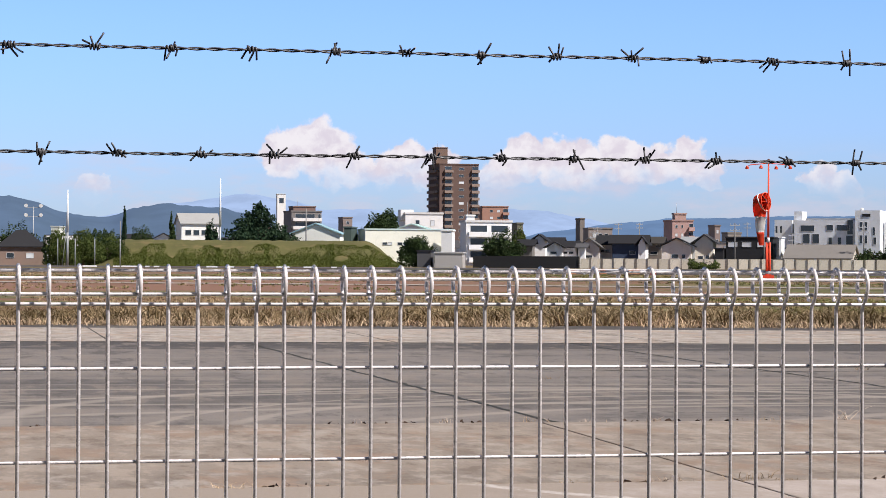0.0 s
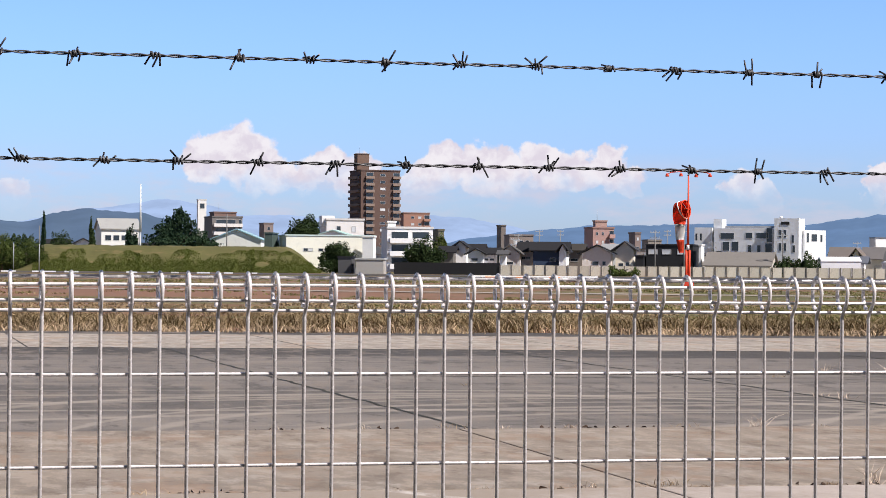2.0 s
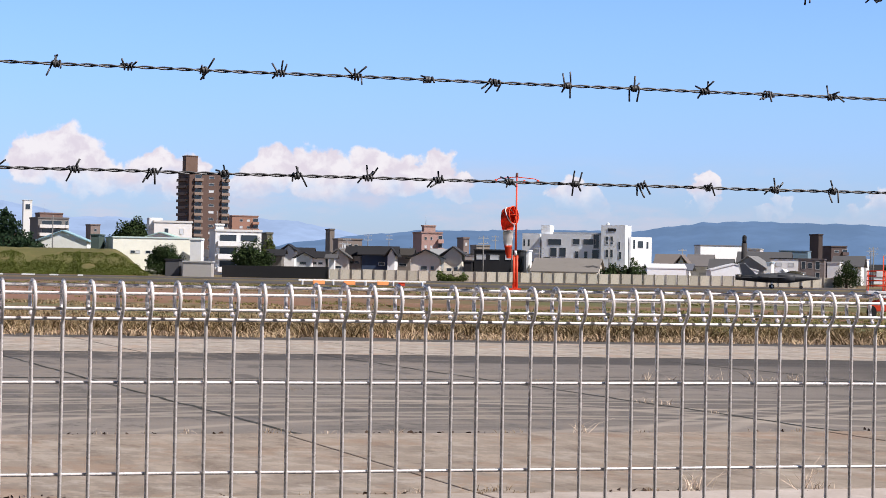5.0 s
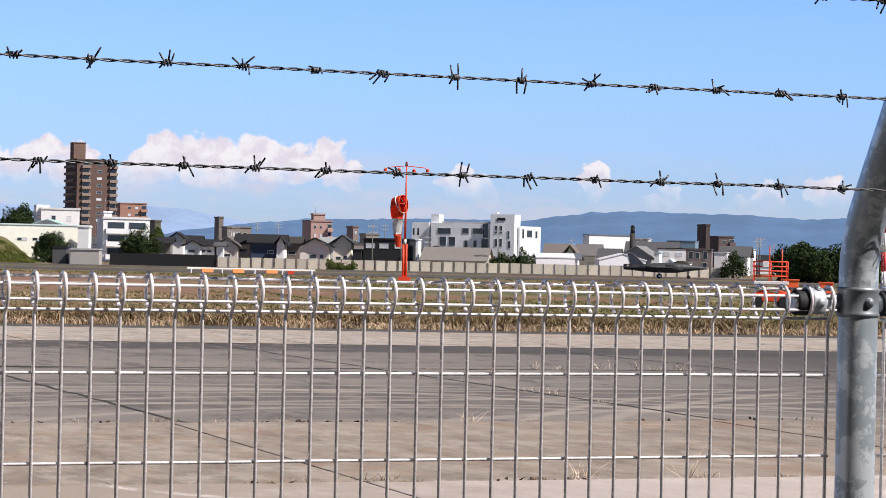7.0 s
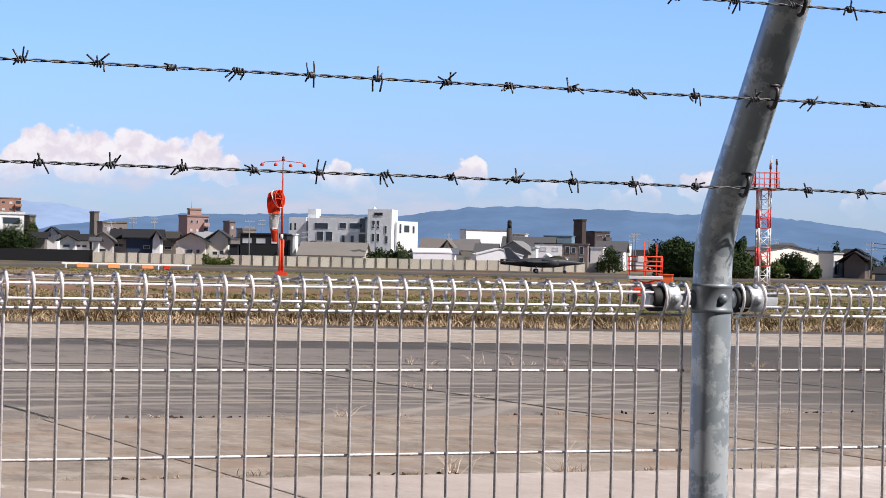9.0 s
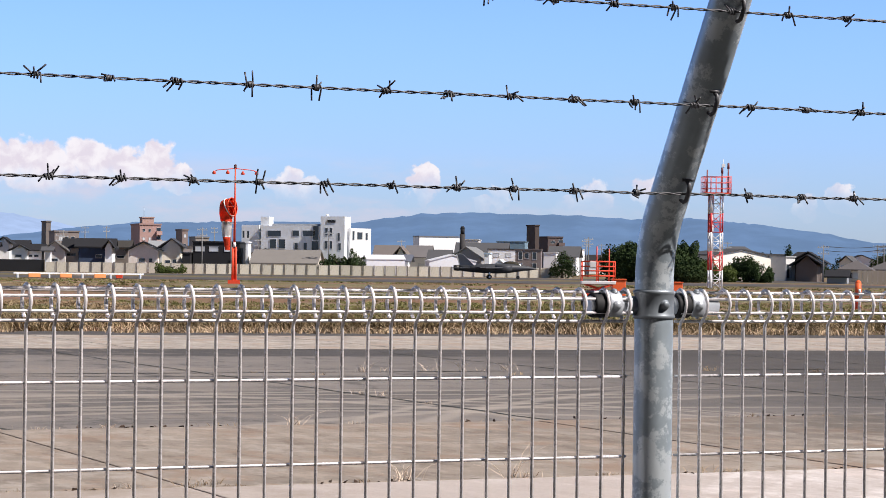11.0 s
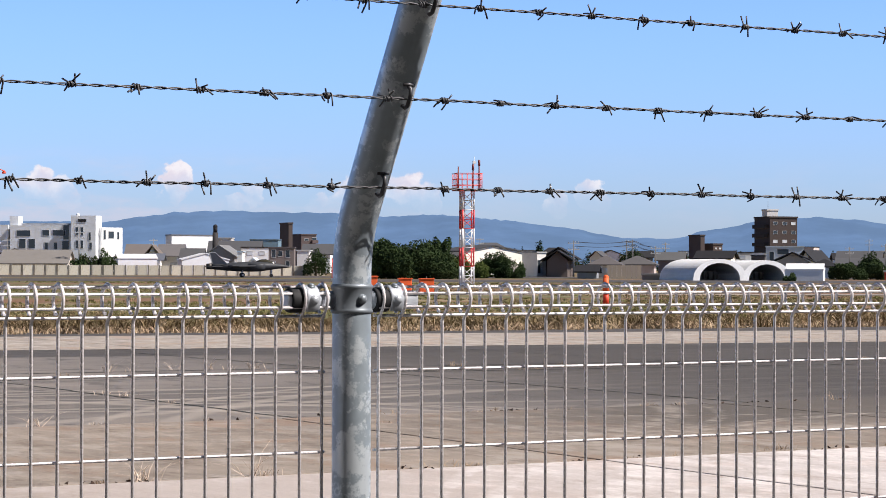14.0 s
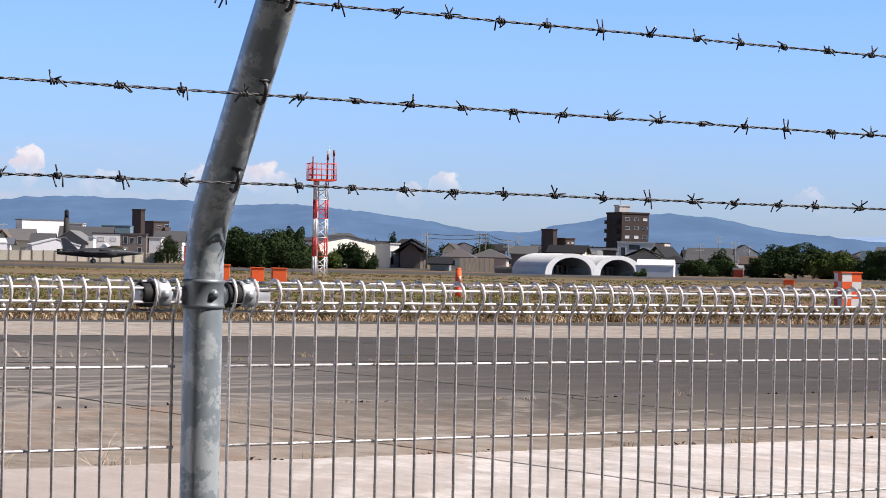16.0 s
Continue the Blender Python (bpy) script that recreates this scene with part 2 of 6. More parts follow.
        r = 0.9
    else:
        a = n.noise(n.vec("MULTIPLY", pos, (0.10, 0.5, 0)), 1.0, 6, 0.6)
        st = n.noise(n.vec("MULTIPLY", pos, (1.5, 0.9, 0)), 1.0, 8, 0.72)
        g = n.noise(pos, 30, 5, 0.7)
        base, alt, mark = {"concrete": ((0.216, 0.183, 0.155), (0.272, 0.228, 0.190), (0.345, 0.305, 0.265)),
                           "pale": ((0.51, 0.465, 0.445), (0.58, 0.535, 0.515), (0.64, 0.60, 0.58)),
                           "strip": ((0.304, 0.270, 0.238), (0.368, 0.327, 0.288), (0.24, 0.213, 0.192))}[kind]
        c = n.mix(n.ramp(a, 0.35, 0.65), base, alt)
        blot = n.noise(n.vec("MULTIPLY", pos, (2.6, 1.1, 0)), 1.0, 8, 0.72)
        c = n.mix(n.ramp(blot, 0.50, 0.60, 0, 0.7), c, [q * 1.28 for q in alt])
        c = n.mix(n.ramp(blot, 0.47, 0.38, 0, 0.7), c, (base[0] * 0.72, base[1] * 0.66, base[2] * 0.62))
        c = n.mix(n.ramp(st, 0.54, 0.64, 0, 0.8), c, mark)
        c = n.mix(n.ramp(st, 0.44, 0.34, 0, 0.6), c, [q * 0.72 for q in base])
        rust = n.noise(n.vec("MULTIPLY", pos, (0.9, 0.6, 0)), 1.0, 8, 0.74)
        c = n.mix(n.ramp(rust, 0.51, 0.60, 0, 0.2 if kind == "pale" else 0.6), c, (base[0] * 1.25, base[1] * 1.02, base[2] * 0.88))
        sp = n.add("ShaderNodeSeparateXYZ")
        n.link(pos, sp.inputs[0])
        drift = n.math("ADD", sp.outputs[0], n.math("MULTIPLY", n.math("SUBTRACT", st, 0.5), 10.0))
        if kind == "pale":
            c = n.mix(n.ramp(drift, 8.8, 5.2, 0.0, 0.85), c, (0.40, 0.345, 0.315))
            c = n.mix(n.ramp(drift, 4.6, 0.6, 0.0, 0.9), c, (0.285, 0.238, 0.198))
        if kind == "concrete":
            deep = n.math("ADD", sp.outputs[1], n.math("MULTIPLY", n.math("SUBTRACT", a, 0.5), 9.0))
            c = n.mix(n.math("MULTIPLY", n.ramp(drift, 7.5, 13.0, 0.0, 0.92), n.ramp(deep, 11.6, 14.6)), c, (0.098, 0.087, 0.078))
            c = n.mix(n.math("MULTIPLY", n.ramp(st, 0.50, 0.60), n.ramp(deep, 13.5, 11.2, 0.0, 0.6)), c, (0.36, 0.32, 0.285))
        c = n.mix(n.ramp(g, 0.4, 0.75, 0.0, 0.2), c, (0.18, 0.15, 0.12))
        for cx, cy, rad, wd in ((0.0, 15.5, 9.6, 0.12), (6.3, 19.5, 7.1, 0.12), (6.3, 19.5, 7.6, 0.06), (5.4, 13.5, 5.25, 0.06), (4.0, -8.0, 23.0, 0.05), (4.5, -8.0, 24.2, 0.07), (16.0, 2.0, 12.6, 0.05), (18.0, 0.0, 15.0, 0.06), (0.0, -30.0, 44.5, 0.05)):
            d = n.vec("DISTANCE", n.vec("MULTIPLY", pos, (1, 1, 0)), (cx, cy, 0))
            d = n.math("ABSOLUTE", n.math("SUBTRACT", n.math("ADD", d, n.math("MULTIPLY", n.math("SUBTRACT", st, 0.5), 0.3)), rad))
            c = n.mix(n.math("MULTIPLY", n.ramp(d, wd * 1.7, wd * 0.5), n.ramp(blot, 0.42, 0.6, 0.0, 0.6)), c, mark)
        rnd = n.add("ShaderNodeObjectInfo").outputs["Random"]
        sc = n.add("ShaderNodeVectorMath", op="SCALE")
        n.link(c, sc.inputs[0])
        n.link(n.math("ADD", 0.95, n.math("MULTIPLY", rnd, 0.10)), sc.inputs["Scale"])
        c = sc.outputs[0]
        h = g
        r = 0.85
    n.link(c, b.inputs["Base Color"])
    b.inputs["Roughness"].default_value = r
    k = n.add("ShaderNodeBump")
    k.inputs["Strength"].default_value, k.inputs["Distance"].default_value = 0.5, 0.01
    n.link(h, k.inputs["Height"])
    n.link(k.outputs[0], b.inputs["Normal"])
    return m


M_GRASS = ground_mat("airfield_grass", "grass")
M_ASPHALT = ground_mat("worn_asphalt", "asphalt")
M_CONC = ground_mat("tan_concrete", "concrete")
M_PALE = ground_mat("pale_pinkish_concrete", "pale")
M_STRIP = ground_mat("light_concrete_strip", "strip")
M_JOINT = mat("dark_joint_filler", (0.045, 0.045, 0.04), 0.9)


def leaf_mat(name, a, b_, dry=None):
    m = bpy.data.materials.new(name)
    m.use_nodes = True
    n = Nodes(m.node_tree)
    b = m.node_tree.nodes["Principled BSDF"]
    r = n.add("ShaderNodeNewGeometry").outputs["Random Per Island"]
    c = n.mix(r, a, b_)
    if dry:
        c = n.mix(n.ramp(r, 0.55, 0.95), c, dry)
        pos = n.add("ShaderNodeNewGeometry").outputs["Position"]
        patch = n.noise(n.vec("MULTIPLY", pos, (0.55, 0.8, 0.0)), 1.0, 5, 0.65)
        c = n.mix(n.ramp(patch, 0.44, 0.60, 0.0, 0.8), c, [q * 0.42 for q in a])
    n.link(c, b.inputs["Base Color"])
    b.inputs["Roughness"].default_value, b.inputs["Specular IOR Level"].default_value = 0.9, 0.06
    return m


M_LEAF = leaf_mat("dark_green_leaves", (0.024, 0.040, 0.016), (0.046, 0.068, 0.026))
M_LEAF2 = leaf_mat("olive_green_leaves", (0.045, 0.070, 0.018), (0.10, 0.12, 0.035))
M_PINE = leaf_mat("blue_green_needles", (0.016, 0.034, 0.020), (0.040, 0.066, 0.034))
M_BARK = mat("brown_bark", (0.10, 0.075, 0.055), 0.9)
M_DRY = leaf_mat("dry_grass_blades", (0.48, 0.345, 0.22), (0.74, 0.575, 0.41), (0.30, 0.23, 0.13))
M_PALEW = leaf_mat("bleached_weed_stalks", (0.55, 0.43, 0.34), (0.78, 0.65, 0.53))
M_GREENG = leaf_mat("rank_green_grass", (0.135, 0.14, 0.05), (0.23, 0.205, 0.088))
M_SCRUB = leaf_mat("green_bank_scrub", (0.080, 0.102, 0.023), (0.13, 0.145, 0.038))
M_MOUND = mat("mown_green_bank", (0.100, 0.096, 0.034), 0.95, 0, 0.35, 0.12, 1.1, stain=(0.20, 0.15, 0.07), stain_amt=0.6)


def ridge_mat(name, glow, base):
    """Hills kilometres away: wooded slopes, with the blue air before them painted as emission."""
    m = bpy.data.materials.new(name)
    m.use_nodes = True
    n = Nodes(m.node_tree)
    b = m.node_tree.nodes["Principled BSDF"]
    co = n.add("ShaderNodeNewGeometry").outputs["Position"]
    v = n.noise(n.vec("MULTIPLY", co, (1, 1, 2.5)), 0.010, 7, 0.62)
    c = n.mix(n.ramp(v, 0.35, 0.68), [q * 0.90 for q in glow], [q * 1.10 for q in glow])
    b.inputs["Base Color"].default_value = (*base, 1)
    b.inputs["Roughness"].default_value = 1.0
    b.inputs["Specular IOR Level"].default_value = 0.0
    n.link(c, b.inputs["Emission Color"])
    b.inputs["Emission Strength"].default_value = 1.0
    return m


# ---- mesh helpers ----
def part(name, bm, material, parent=None, label=""):
    me = bpy.data.meshes.new(name)
    bm.to_mesh(me)
    bm.free()
    if material:
        me.materials.append(material)
    ob = new(name, me)
    if parent:
        ob.parent = parent
    if label:
        ob["label"] = label
    return ob


def share(name, mesh, parent, m=None):
    ob = new(name, mesh)
    ob.parent = parent
    if m is not None:
        ob.matrix_basis = m
    return ob


def empty(name, m=None, **tags):
    ob = new(name)
    ob.empty_display_size = 0.2
    if m is not None:
        ob.matrix_basis = m
    return tagged(ob, **tags)


def box(bm, x0, x1, y0, y1, z0, z1, bev=0.0):
    r = bmesh.ops.create_cube(bm, size=1.0)
    for v in r["verts"]:
        v.co = Vector(((x0 + x1) / 2 + v.co.x * (x1 - x0), (y0 + y1) / 2 + v.co.y * (y1 - y0), (z0 + z1) / 2 + v.co.z * (z1 - z0)))
    if bev:
        es = {e for v in r["verts"] for e in v.link_edges}
        bmesh.ops.bevel(bm, geom=list(es), offset=bev, segments=2, affect="EDGES", profile=0.5)
    return r["verts"]


def cyl(bm, a, b, r0, r1=None, n=10, caps=True):
    """A round bar from a to b."""
    a, b = Vector(a), Vector(b)
    r1 = r0 if r1 is None else r1
    q = (b - a).to_track_quat("Z", "Y")
    rings = []
    for p, r in ((a, r0), (b, r1)):
        rings.append([bm.verts.new(p + q @ Vector((r * math.cos(6.2832 * i / n), r * math.sin(6.2832 * i / n), 0))) for i in range(n)])
    for i in range(n):
        f = bm.faces.new((rings[0][i], rings[0][(i + 1) % n], rings[1][(i + 1) % n], rings[1][i]))
        f.smooth = True
    if caps:
        bm.faces.new(rings[0][::-1])
        bm.faces.new(rings[1])


def tube(bm, pts, rad, n=8, caps=True):
    """A round bar swept along points; rad a number or one for each point."""
    pts = [Vector(p) for p in pts]
    rs = rad if isinstance(rad, (list, tuple)) else [rad] * len(pts)
    t0 = (pts[1] - pts[0]).normalized()
    nor = t0.orthogonal().normalized()
    rings = []
    for i, p in enumerate(pts):
        t = ((pts[i + 1] if i + 1 < len(pts) else p) - (pts[i - 1] if i else p)).normalized()
        nor = (nor - t * nor.dot(t)).normalized()
        bi = t.cross(nor)
        rings.append([bm.verts.new(p + (nor * math.cos(6.28319 * k / n) + bi * math.sin(6.28319 * k / n)) * rs[i]) for k in range(n)])
    for i in range(len(rings) - 1):
        for k in range(n):
            f = bm.faces.new((rings[i][k], rings[i][(k + 1) % n], rings[i + 1][(k + 1) % n], rings[i + 1][k]))
            f.smooth = True
    if caps:
        bm.faces.new(rings[0][::-1])
        bm.faces.new(rings[-1])


def prism(bm, outline, y0, y1):
    """An outline in x and z, drawn out from y0 to y1."""
    a = [bm.verts.new((x, y0, z)) for x, z in outline]
    b = [bm.verts.new((x, y1, z)) for x, z in outline]
    n = len(a)
    bm.faces.new(a)
    bm.faces.new(b[::-1])
    for i in range(n):
        bm.faces.new((a[i], b[i], b[(i + 1) % n], a[(i + 1) % n]))
    bmesh.ops.recalc_face_normals(bm, faces=bm.faces)


EYE = Vector((-2.3, -4.0, 0.0))


def spot(az, dist):
    """The place on the ground at a bearing (degrees, clockwise from +y) and distance from the viewing place."""
    return EYE + Vector((math.sin(radians(az)) * dist, math.cos(radians(az)) * dist, 0))


def facing(az, dist, turn=0.0, z=0.0):
    p = spot(az, dist)
    return pose(p.x, p.y, z, 0, 0, -az + turn)


# ---- ground and pavements ----
def sheet(name, pts, z, material, cat, label):
    bm = bmesh.new()
    bm.faces.new([bm.verts.new((x, y, z)) for x, y in pts])
    return tagged(part(name, bm, material), label, cat, kind="structure")


bm = bmesh.new()
for gx in range(24):
    for gy in range(24):
        x0, y0 = -2400 + gx * 280, -300 + gy * 218
        bm.faces.new([bm.verts.new(c) for c in ((x0, y0, 0), (x0 + 280, y0, 0), (x0 + 280, y0 + 218, 0), (x0, y0 + 218, 0))])
bmesh.ops.remove_doubles(bm, verts=bm.verts, dist=0.01)
tagged(part("ground", bm, M_GRASS), "patchy green and dry brown airfield grass", "ground", kind="structure")

# added out of view: dark walls that keep sky fill off the fence
bm = bmesh.new()
box(bm, -60, 60, -13.1, -12.8, -0.2, 15.0)
tagged(part("wall_south", bm, mat("fill_block_dark", (0.055, 0.055, 0.052), 0.9, 0, 0.15, 0.5, 6)), "unseen dark wall added behind the viewing place to block sky light", "wall", kind="structure")

# the eastern one, also unseen, against low sky light
bm = bmesh.new()
box(bm, 16.0, 16.3, -12.7, -2.0, -0.2, 12.0)
tagged(part("wall_east", bm, bpy.data.materials["fill_block_dark"]), "unseen dark wall added east of the viewing place to block sky light", "wall", kind="structure")

# the western one, also unseen, deepens the shaded left sides
bm = bmesh.new()
box(bm, -9.3, -9.0, -12.7, 4.0, -0.2, 14.0)
tagged(part("wall_west", bm, bpy.data.materials["fill_block_dark"]), "unseen dark wall added west of the viewing place to block sky light", "wall", kind="structure")

# the slope of the pavement's far edges against the fence
SL = -0.15


def edge(y, x):
    return y + SL * x


bm = bmesh.new()
vs = [(-40, 16.55), (-40, edge(47.2, -40)), (120, edge(47.2, 120) + 2.5), (120, 16.0)]
bm.faces.new([bm.verts.new((x, y, 0.010)) for x, y in vs][::-1])
bmesh.ops.recalc_face_normals(bm, faces=bm.faces)
road = tagged(part("road", bm, M_ASPHALT), "grey patched asphalt taxi road with pale tyre arcs", "road", kind="structure")
bm = bmesh.new()
for k in range(32):
    x0, x1 = -40 + k * 5, -40 + k * 5 + 4.96
    bm.faces.new([bm.verts.new((x, edge(y, x), 0.016)) for x, y in ((x0, 37.2), (x1, 37.2), (x1, 45.2), (x0, 45.2))])
tagged(part("pavement_strip", bm, M_STRIP), "light concrete strip along the asphalt", "pavement", kind="structure")
# thin dark joints across the asphalt
bm = bmesh.new()
rng = random.Random(4)
for x0, y0, x1, y1, w in ((2.30, 37.0, 2.55, 26.0, .05), (2.55, 26.0, 2.85, 16.6, .05), (8.05, 35.9, 8.15, 26.0, .045), (8.15, 26.0, 8.35, 16.6, .05),
                          (-20, 32.0, 9.2, 25.5, .07), (9.2, 25.5, 60, 20.5, .08), (-8, 27.4, 30, 26.1, .10), (13.8, 34, 14.1, 16.6, .05), (20, 33, 20.4, 16.6, .05)):
    steps = 24
    px = None
    for i in range(steps + 1):
        t = i / steps
        x, y = x0 + (x1 - x0) * t + rng.uniform(-.03, .03), y0 + (y1 - y0) * t + rng.uniform(-.03, .03)
        dx, dy = (w, 0) if abs(y1 - y0) > abs(x1 - x0) else (0, w)
        cur = (bm.verts.new((x - dx / 2, y - dy / 2, 0.014)), bm.verts.new((x + dx / 2, y + dy / 2, 0.014)))
        if px:
            bm.faces.new((px[0], px[1], cur[1], cur[0]))
        px = cur
bmesh.ops.recalc_face_normals(bm, faces=bm.faces)
part("joint", bm, M_JOINT, road, "dark sealed cracks")

# far runway and taxiway strips out on the field
for nm, d0, d1, m, lab, cat in (("runway", 236, 282, M_ASPHALT, "distant grey asphalt runway across the grass", "runway"),
                                ("taxiway", 322, 372, M_ASPHALT, "distant grey taxiway before the perimeter wall", "taxiway"),
                                ("field_road", 126, 131, M_STRIP, "narrow pale service road in the grass", "road")):
    a = [spot(-12, d0 / math.cos(radians(34))), spot(55, d0 / math.cos(radians(33))), spot(55, d1 / math.cos(radians(33))), spot(-12, d1 / math.cos(radians(34)))]
    sheet(nm, [(p.x, p.y) for p in a][::-1], 0.03, m, cat, lab)

# ---- windsock field, hills ----
def hills(name, dist, rows, material, label, seed):
    """A wooded ridge, bearing and crest elevation in degrees, as a solid range with a front slope."""
    bm = bmesh.new()
    prev = None
    a0, a1 = rows[0][0], rows[-1][0]
    n = int((a1 - a0) / 0.12)
    for i in range(n + 1):
        az = a0 + (a1 - a0) * i / n
        for (p, e0), (q, e1) in zip(rows, rows[1:]):
            if p <= az <= q:
                t = (az - p) / (q - p)
                t = t * t * (3 - 2 * t) * 0.6 + t * 0.4
                el = e0 + (e1 - e0) * t
        h = 1.5 + dist * math.tan(radians(el)) + 2.2 * (noise.noise(Vector((az * 3.1, seed, 0))) + 0.6 * noise.noise(Vector((az * 9, seed, 3))))
        ring = []
        for dd, f in ((-420, 0.0), (-260, 0.35), (-120, 0.72), (0, 1.0), (220, 0.6), (420, 0.0)):
            p = spot(az, dist + dd)
            lump = 6 * noise.noise(Vector((az * 1.7, dd * .01, seed))) if 0 < f < 1 else 0
            ring.append(bm.verts.new((p.x, p.y, max(-1, h * f + lump - (1 if f == 0 else 0)))))
        if prev:
            for k in range(5):
                fc = bm.faces.new((prev[k], ring[k], ring[k + 1], prev[k + 1]))
                fc.smooth = True
        prev = ring
    bmesh.ops.recalc_face_normals(bm, faces=bm.faces)
    return tagged(part(name, bm, material), label, "hills", kind="structure")


# each ridge glows in its haze colour; no air is rendered
M_HILL_L = ridge_mat("haze_glow_wooded_hill", HILL_HAZE_L, (0.02, 0.03, 0.03))
M_HILL_N = ridge_mat("haze_glow_hill", HILL_HAZE_N, (0.02, 0.03, 0.03))
M_HILL_F = ridge_mat("haze_glow_far_mountain", HILL_HAZE_F, (0.02, 0.02, 0.03))
hills("backdrop_hills", 3300, [(-3, 1.2), (-1, 1.5), (0.88, 1.47), (1.41, 1.36), (2.09, 1.10), (2.77, 0.99), (3.31, 1.0), (3.85, 1.2), (4.6, 1.33), (5.36, 1.26), (6.04, 1.22), (6.6, 1.08), (7.1, 0.75), (8, 0.5), (9.2, 0.72), (10.2, 0.7), (12, 0.5), (14, 0.55), (15, 0.2)], M_HILL_L, "wooded hills on the skyline, blue with painted haze", 1.0)
hills("backdrop_range", 3700, [(12, 0.2), (13.2, 0.5), (14.1, 0.70), (16.1, 0.93), (17.2, 1.03), (18.5, 1.04), (19.8, 1.09), (21.2, 1.09), (22.3, 1.07), (23.2, 1.22), (24.1, 1.33), (25.1, 1.38), (26.2, 1.35), (27.6, 1.34), (29.2, 1.26), (30.6, 1.30), (32.0, 1.19), (33.4, 1.02), (35.2, 0.74), (36.3, 0.73), (37.3, 0.96), (38.7, 1.2), (39.8, 1.26), (40.7, 1.2), (42.8, 0.84), (45.1, 0.66), (47, 0.6), (49, 0.7)], M_HILL_N, "long wooded mountain range, blue with painted haze", 5.0)
hills("backdrop_mountains", 4300, [(3, 1.0), (5.0, 1.35), (6.6, 1.58), (7.7, 1.42), (8.5, 1.2), (9.6, 1.22), (10.5, 1.14), (11.6, 1.05), (13, 1.25), (13.9, 1.2), (14.8, 1.05), (16, 0.8), (18, .5), (40, .5), (43, .72), (45, .8), (48, .8)], M_HILL_F, "far mountains paled by painted haze", 9.0)

# the grassy bank
bm = bmesh.new()
A0, A1 = 2.803, 10.581
prev = None
for i in range(121):
    az = A0 + (A1 - A0) * i / 120
    left, right = min(1, (az - A0) / 0.85), min(1, (A1 - az) / 1.1)
    f = max(0, min(left, right))
    f = f * f * (3 - 2 * f)
    ring = []
    for dd, z in ((0, 0), (4, .22), (9, .55), (14, .82), (19, .97), (26, 1.0), (60, 1.0), (75, 0)):
        p = spot(az, 405 + dd)
        lump = 0.16 * noise.noise(Vector((az * 6, dd * .2, 2))) + 0.08 * noise.noise(Vector((az * 25, dd, 4)))
        ring.append(bm.verts.new((p.x, p.y, 4.75 * f * z + (lump if z > .1 else -0.1) * f)))
    if prev:
        for k in range(7):
            bm.faces.new((prev[k], ring[k], ring[k + 1], prev[k + 1])).smooth = True
    prev = ring
bmesh.ops.recalc_face_normals(bm, faces=bm.faces)
tagged(part("grass_bank", bm, M_MOUND), "long mown green grass bank with shrubby foot", "bank", kind="structure")

# ---- the mesh fence ----
Z_A, ROW = 1.3126, 0.15726
ROLL = [(0.0, 0.05), (0.0, 1.412), (-0.003, 1.419), (-0.012, 1.428), (-0.022, 1.441), (-0.0265, 1.457), (-0.022, 1.473), (-0.012, 1.483), (0.001, 1.486), (0.013, 1.481), (0.022, 1.469), (0.024, 1.453), (0.021, 1.440), (0.014, 1.431)]


def wire_mesh():
    bm = bmesh.new()
    tube(bm, [(0, y, z) for y, z in ROLL], 0.0033, 8)
    bmesh.ops.create_icosphere(bm, subdivisions=1, radius=0.0042, matrix=Matrix.Translation((0, 0.012, 1.4295)))
    me = bpy.data.meshes.new("vertical_wire")
    bm.to_mesh(me)
    bm.free()
    me.materials.append(M_WIRE)
    return me


V_WIRE = wire_mesh()


def fence_panel(x_near, sign, label):
    """A welded mesh panel with a rolled top, from the post outwards."""
    p = empty("mesh_fence", None, label=label, category="fence", group="mesh fence panels")
    rng = random.Random(11 + sign)
    for k in range(57):
        share("vertical_wire", V_WIRE, p, pose(x_near + sign * 0.05 * k + rng.uniform(-.0006, .0006), 0, 0, rng.uniform(-.15, .15), rng.uniform(-.05, .05), rng.uniform(-4, 4)))
    x0, x1 = x_near - sign * 0.008, x_near + sign * (0.05 * 56 + 0.008)
    spots = [(0.0046, Z_A - ROW * r) for r in range(9)] + [(0.0052, 1.4222), (-0.0175, 1.4395), (-0.0172, 1.4664), (0.004, 1.4795)]
    for y, z in spots:
        bm = bmesh.new()
        n = 16
        tube(bm, [(x0 + (x1 - x0) * i / n, y, z + 0.0008 * (x0 + (x1 - x0) * i / n) + rng.uniform(-.0004, .0004)) for i in range(n + 1)], 0.0029, 7)
        part("horizontal_wire", bm, M_WIRE, p)
    return p


fence_panel(-0.0599, -1, "galvanised welded mesh fence panel with rolled top")
fence_panel(0.0660, 1, "galvanised welded mesh fence panel joined to post")

# the bent post
post = empty("fence_post", None, label="grey galvanised steel fence post with bent arm", category="fence post")
path = [(0, -0.012, 0.0), (0, -0.012, 0.5), (0, -0.012, 1.0), (0, -0.012, 1.40), (0, -0.012, 1.5)]
RB = 0.27
for i in range(1, 13):
    a = radians(31) * i / 12
    path.append((0, -0.012 - RB * (1 - math.cos(a)), 1.5 + RB * math.sin(a)))
ye, ze = path[-1][1], path[-1][2]
for L_ in (0.1, 0.2, 0.3, 0.4, 0.5, 0.6):
    path.append((0, ye - L_ * math.sin(radians(31)), ze + L_ * math.cos(radians(31))))
bm = bmesh.new()
tube(bm, path, 0.0385, 32)
part("pole", bm, M_POST, post)
bm = bmesh.new()
